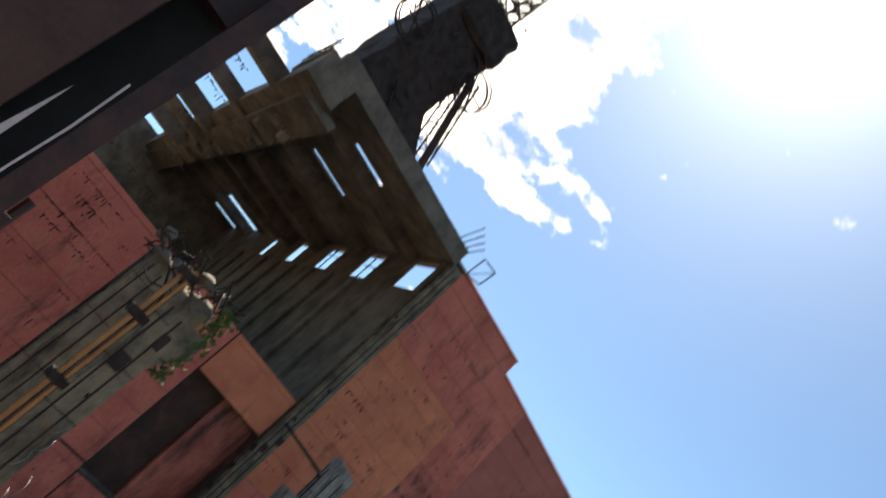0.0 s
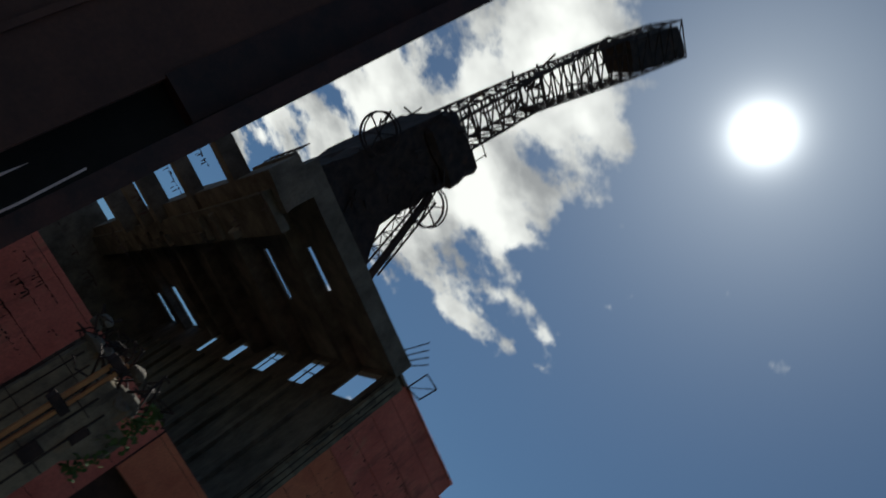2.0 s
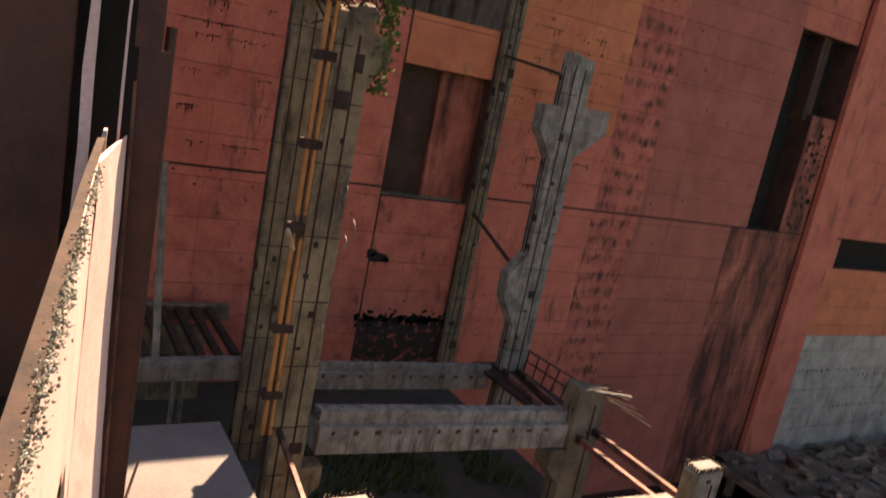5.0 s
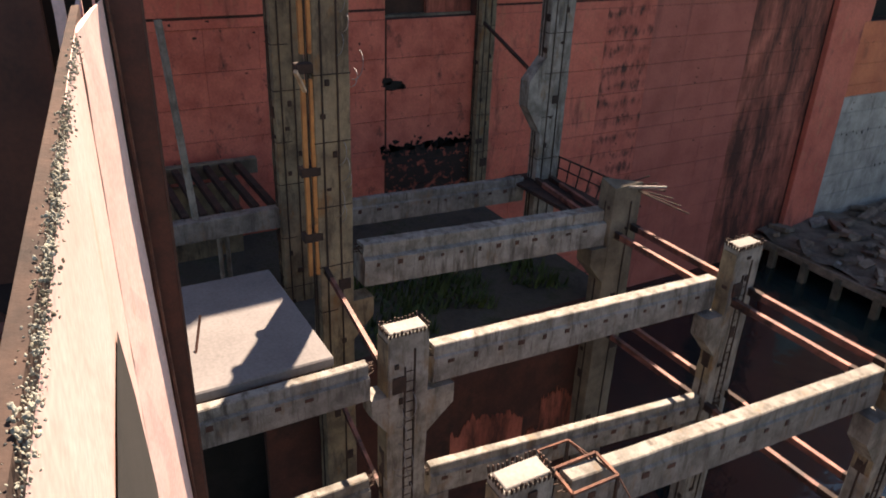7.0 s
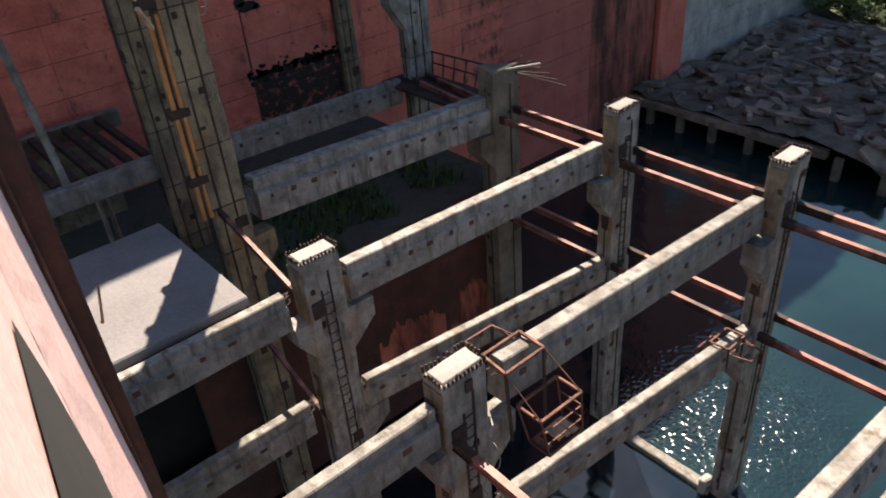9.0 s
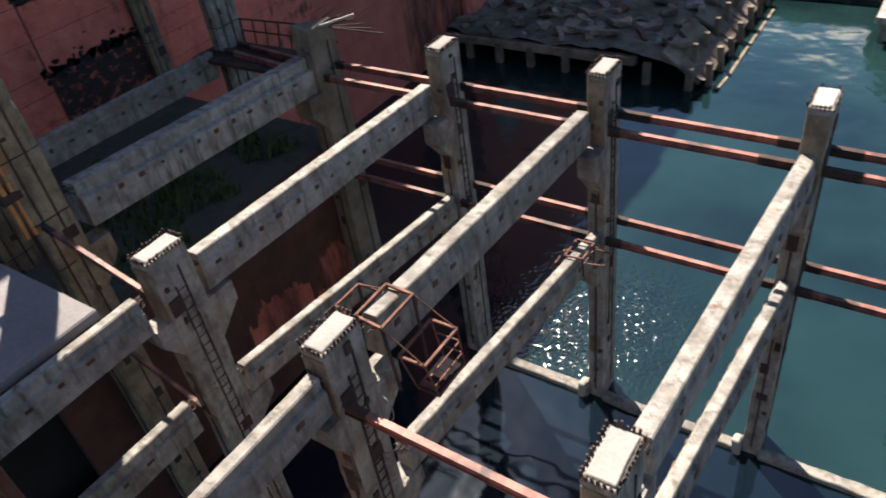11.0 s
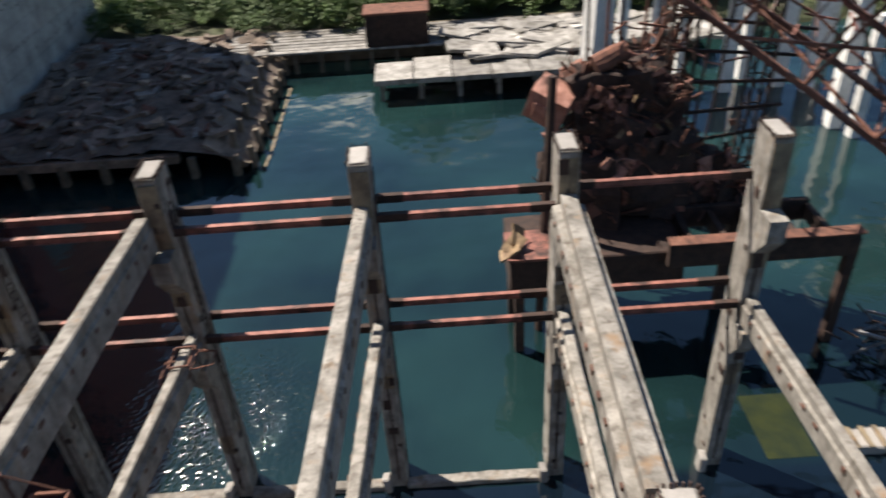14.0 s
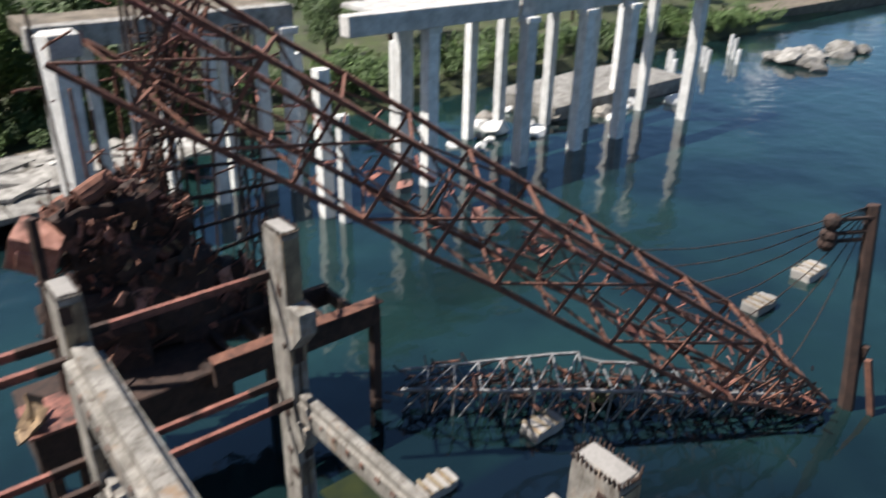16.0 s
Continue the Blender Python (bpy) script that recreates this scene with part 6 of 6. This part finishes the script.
    lattice_parts(boom, RUST, a, a.lerp(b, 0.82), 3.9, 3.3, 5, 0.13, seed=8, skew=0.12, chords=False)
    part("inner_lattice", lattice(a.lerp(b, 0.05), a.lerp(b, 0.9), 2.2, 1.6, 5, 0.06, seed=18, skew=0.45, brace=False), RUST, boom, "faded red inner bracing, bent")
    for q, s in ((0.0, 0.4), (0.42, 0.9)):
        u0, u1 = a.lerp(b, q), a.lerp(b, s)
        part("walkway_plank", rough_up(rod(u0 + Vector((0.2, -0.3, 0.9)), u1 + Vector((-0.3, 0.2, 0.7)), 0.15, sides=4), 2, 0.08, 1), STRUT, boom)
    part("tip_lattice", lattice(a.lerp(b, 0.82), b, 3.4, 0.8, 5, 0.1, seed=9, skew=0.12), RUST, boom)
    bm = bmesh.new()
    for k in range(130):
        t = rng.random() ** 0.8
        p = a.lerp(b, t) + Vector((rng.uniform(-1.6, 1.6), rng.uniform(-1.6, 1.6), rng.uniform(-1.6, 1.6)))
        if p.z > 0:
            rod(p, p + Vector((rng.uniform(-1, 1), rng.uniform(-1, 1), rng.uniform(-0.6, 0.6))), 0.05, bm, 4)
    part("loose_steel", bm, STRUT, boom, kind="stuff")
    for k in range(16):
        t = 0.25 + 0.7 * rng.random()
        p = a.lerp(b, t) + Vector((rng.uniform(-1, 1), rng.uniform(-1, 1), rng.uniform(-1.2, 0.2)))
        ob = part("gusset_plate", rough_up(box(-0.35, 0.35, -0.25, 0.25, -0.02, 0.02), 1, 0.05, 2, k), STRUT, boom)
        ob.matrix_local = pose(*p, rng.uniform(-50, 50), rng.uniform(-50, 50), rng.uniform(0, 180))
    # the second truss, lying in the water
    truss = thing("sunken_truss", "grey and rusty lattice truss lying half sunk in the water", "truss")
    c, d = Vector((18.6, 25.2, 0.5)), Vector((34.2, 12.6, 0.5))
    bm = lattice(c, c.lerp(d, 0.45), 1.6, 3.0, 7, 0.09, seed=10, skew=0.1)
    lattice(c.lerp(d, 0.45), d, 2.8, 1.0, 9, 0.09, seed=11, skew=0.15, bm=bm)
    part("lattice", bm, GREY_STEEL, truss)
    bm = bmesh.new()
    for k in range(240):
        p = c.lerp(d, rng.random()) + Vector((rng.uniform(-1.2, 1.2), rng.uniform(-1.2, 1.2), rng.uniform(0, 1.0)))
        rod(p, p + Vector((rng.uniform(-1, 1), rng.uniform(-1, 1), rng.uniform(-0.5, 0.5))), 0.05, bm, 4)
    part("debris", bm, RUST_DARK, truss, kind="stuff")
    for k in range(110):
        p = c.lerp(d, 0.15 + 0.8 * rng.random()) + Vector((rng.uniform(-1.3, 1.3), rng.uniform(-1.3, 1.3), rng.uniform(0.2, 1.2)))
        part("rusty_bar", rod(p, p + Vector((rng.uniform(-1.2, 1.2), rng.uniform(-1.2, 1.2), rng.uniform(-0.4, 0.4))), 0.06, sides=4), RUST, truss, "red rusty loose bar")
    nest = part("caught_weed", chunk(0.8, 77, (1.6, 0.9, 0.4)), GRASS, truss, "weeds and drift caught in the truss")
    nest.location = (26.5, 19.0, 0.5)
    # the drowned mast with its stays
    mast = thing("mast", "dark rusty mast standing in the water with slack stay wires", "mast", (36.2, 10.6, 0))
    top = Vector((0, 1.9, 10.6))
    bm = rod((0, 0, -3), top, 0.42, sides=6, r2=0.3)
    part("pole", rough_up(bm, 2, 0.05, 1), RUST_DARK, mast)
    part("raker", rod((1.3, 1.2, -2), (0.1, 0.4, 3.6), 0.2, sides=4), RUST_DARK, mast)
    part("raker", rod((0.6, -1.2, -2), (0, 0.1, 3.0), 0.2, sides=4), RUST, mast)
    bm = bmesh.new()
    for z, s in ((8.7, -1), (7.6, -1), (8.0, 1)):
        rod((0, 1.6, z + 1.4), (-1.4, 2.8, z + 1.2), 0.1, bm, 4)
        bmesh.ops.create_icosphere(bm, subdivisions=2, radius=0.42, matrix=Matrix.Translation((-1.5, 2.9, z + 1.1)))
    part("sheaves", bm, RUST_DARK, mast)
    for k in range(7):
        e = a.lerp(b, 0.5 + 0.07 * k) - Vector((36.2, 10.6, 0))
        pts = [top.lerp(e, q / 6) - Vector((0, 0, 1.4 * math.sin(math.pi * q / 6))) for q in range(7)]
        bm = bmesh.new()
        for p, q in zip(pts, pts[1:]):
            rod(p, q, 0.028, bm, 4)
        part("stay_wire", bm, RUST_DARK, mast)
    # drifting crates and the sunk sheet
    for x, y, s in ((22.7, 19.3, 1.0), (41.7, 19.0, 1.1), (48.4, 19.2, 1.2), (16.3, 19.4, 0.9)):
        f = thing("drift_block", "pale foam or timber block drifting in the water", "float", (x, y, 0), "drifting blocks")
        part("block", rough_up(box(-s, s, -0.55 * s, 0.55 * s, -0.2, 0.5 * s, bevel=0.06), 2, 0.12, 1.3, int(x)), SLAB, f)
        for k in range(3):
            part("slat", box(-s * 0.9 + 0.6 * s * k, -s * 0.9 + 0.6 * s * k + 0.2, -0.6 * s, 0.6 * s, 0.5 * s, 0.5 * s + 0.06), CONCRETE_OCHRE, f)
    sheet = thing("sunken_sheet", "greenish sheet lying just under the water surface", "sheet")
    part("sheet", rough_up(box(12.2, 14.2, 19.0, 22.4, -0.08, 0.012), 2, 0.006, 0.5), ALGAE, sheet)


wreck()


# ---- planting on the far bank ----
def leaf_mesh(name, seed, spread, count, size):
    rng = random.Random(seed)
    bm = bmesh.new()
    blobs = [(Vector((rng.gauss(0, 0.5), rng.gauss(0, 0.5), rng.uniform(0.3, 1.0))), rng.uniform(0.25, 0.5)) for _ in range(9)]
    for k in range(count):
        c, r = blobs[rng.randrange(9)]
        d = Vector((rng.gauss(0, 1), rng.gauss(0, 1), rng.gauss(0, 1))).normalized() * r * rng.uniform(0.6, 1.05)
        p = Vector((a * b for a, b in zip(c + d, spread)))
        u = Vector((rng.gauss(0, 1), rng.gauss(0, 1), rng.gauss(0, 0.6))).normalized()
        v = u.orthogonal().normalized()
        bm.faces.new([bm.verts.new(p + size * q) for q in (u, 0.5 * v, -u, -0.5 * v)])
    return mesh_of(name, bm, LEAF)


def planting():
    rng = random.Random(51)
    bushes = [leaf_mesh("foliage", s, (2.2, 2.0, 1.9), 900, 0.16) for s in range(3)]
    for k in range(190):
        b = thing("bush", "leafy green bush on the far bank", "bush", group="bushes on the bank")
        part("foliage", bushes[k % 3], None, b)
        b.matrix_world = pose(-60 + 1.0 * k + rng.uniform(-1, 1), 70.2 + rng.uniform(0, 9), 1.3, 0, 0, rng.uniform(0, 360)) @ Matrix.Diagonal((*[rng.uniform(0.8, 1.5)] * 3, 1))
    crowns = [leaf_mesh("crown", s, (3.6, 3.6, 5.5), 2600, 0.24) for s in (7, 8, 9)]
    trunk = bmesh.new()
    rod((0, 0, -1), (0.2, 0.1, 3.6), 0.3, trunk, 8, 0.18)
    for k in range(6):
        rod((0.2, 0.1, 2.4 + 0.25 * k), (1.8 * math.cos(k * 1.1), 1.8 * math.sin(k * 1.1), 5.0 + 0.3 * k), 0.11, trunk, 5, 0.03)
    trunk_me = mesh_of("trunk", trunk, RUST_DARK)
    for k in range(60):
        t = thing("tree", "broad green tree standing behind the shore", "tree", group="trees behind the shore")
        part("trunk", trunk_me, None, t)
        crown = part("crown", crowns[k % 3], None, t)
        crown.location = (0, 0, 2.0)
        far = k % 2
        t.matrix_world = pose(-60 + 6.2 * k + rng.uniform(-2, 2), 84 + 16 * far + rng.uniform(0, 8) + 0.05 * max(0, 6.2 * k - 120), 1.4, 0, 0, rng.uniform(0, 360)) @ Matrix.Diagonal((*[rng.uniform(0.9, 1.5)] * 3, 1))
    for k in range(13):
        t = thing("tree", "broad green tree standing close behind the quay", "tree", group="trees behind the shore")
        part("trunk", trunk_me, None, t)
        crown = part("crown", crowns[k % 3], None, t)
        crown.location = (0, 0, 2.0)
        t.matrix_world = pose(-3.5 + 2.6 * k + rng.uniform(-0.8, 0.8), 76 + rng.uniform(0, 6), 1.2, 0, 0, rng.uniform(0, 360)) @ Matrix.Diagonal((*[rng.uniform(1.2, 1.6)] * 3, 1))
    creeper = thing("creeper", "pale green creeper hanging from a column top", "plant")
    bm = bmesh.new()
    for k in range(260):
        p = Vector((-19.7 + rng.gauss(0, 0.12), 8.6 + rng.gauss(0, 0.16), 26.2 - 2.6 * rng.random() ** 1.3))
        u = Vector((rng.gauss(0, 1), rng.gauss(0, 1), rng.gauss(0, 1))).normalized() * 0.09
        v = u.orthogonal() * 0.6
        bm.faces.new([bm.verts.new(p + q) for q in (u, v, -u, -v)])
    part("leaves", bm, LEAF, creeper)


planting()


# ---- the panels of the red wall ----
hall_wall()
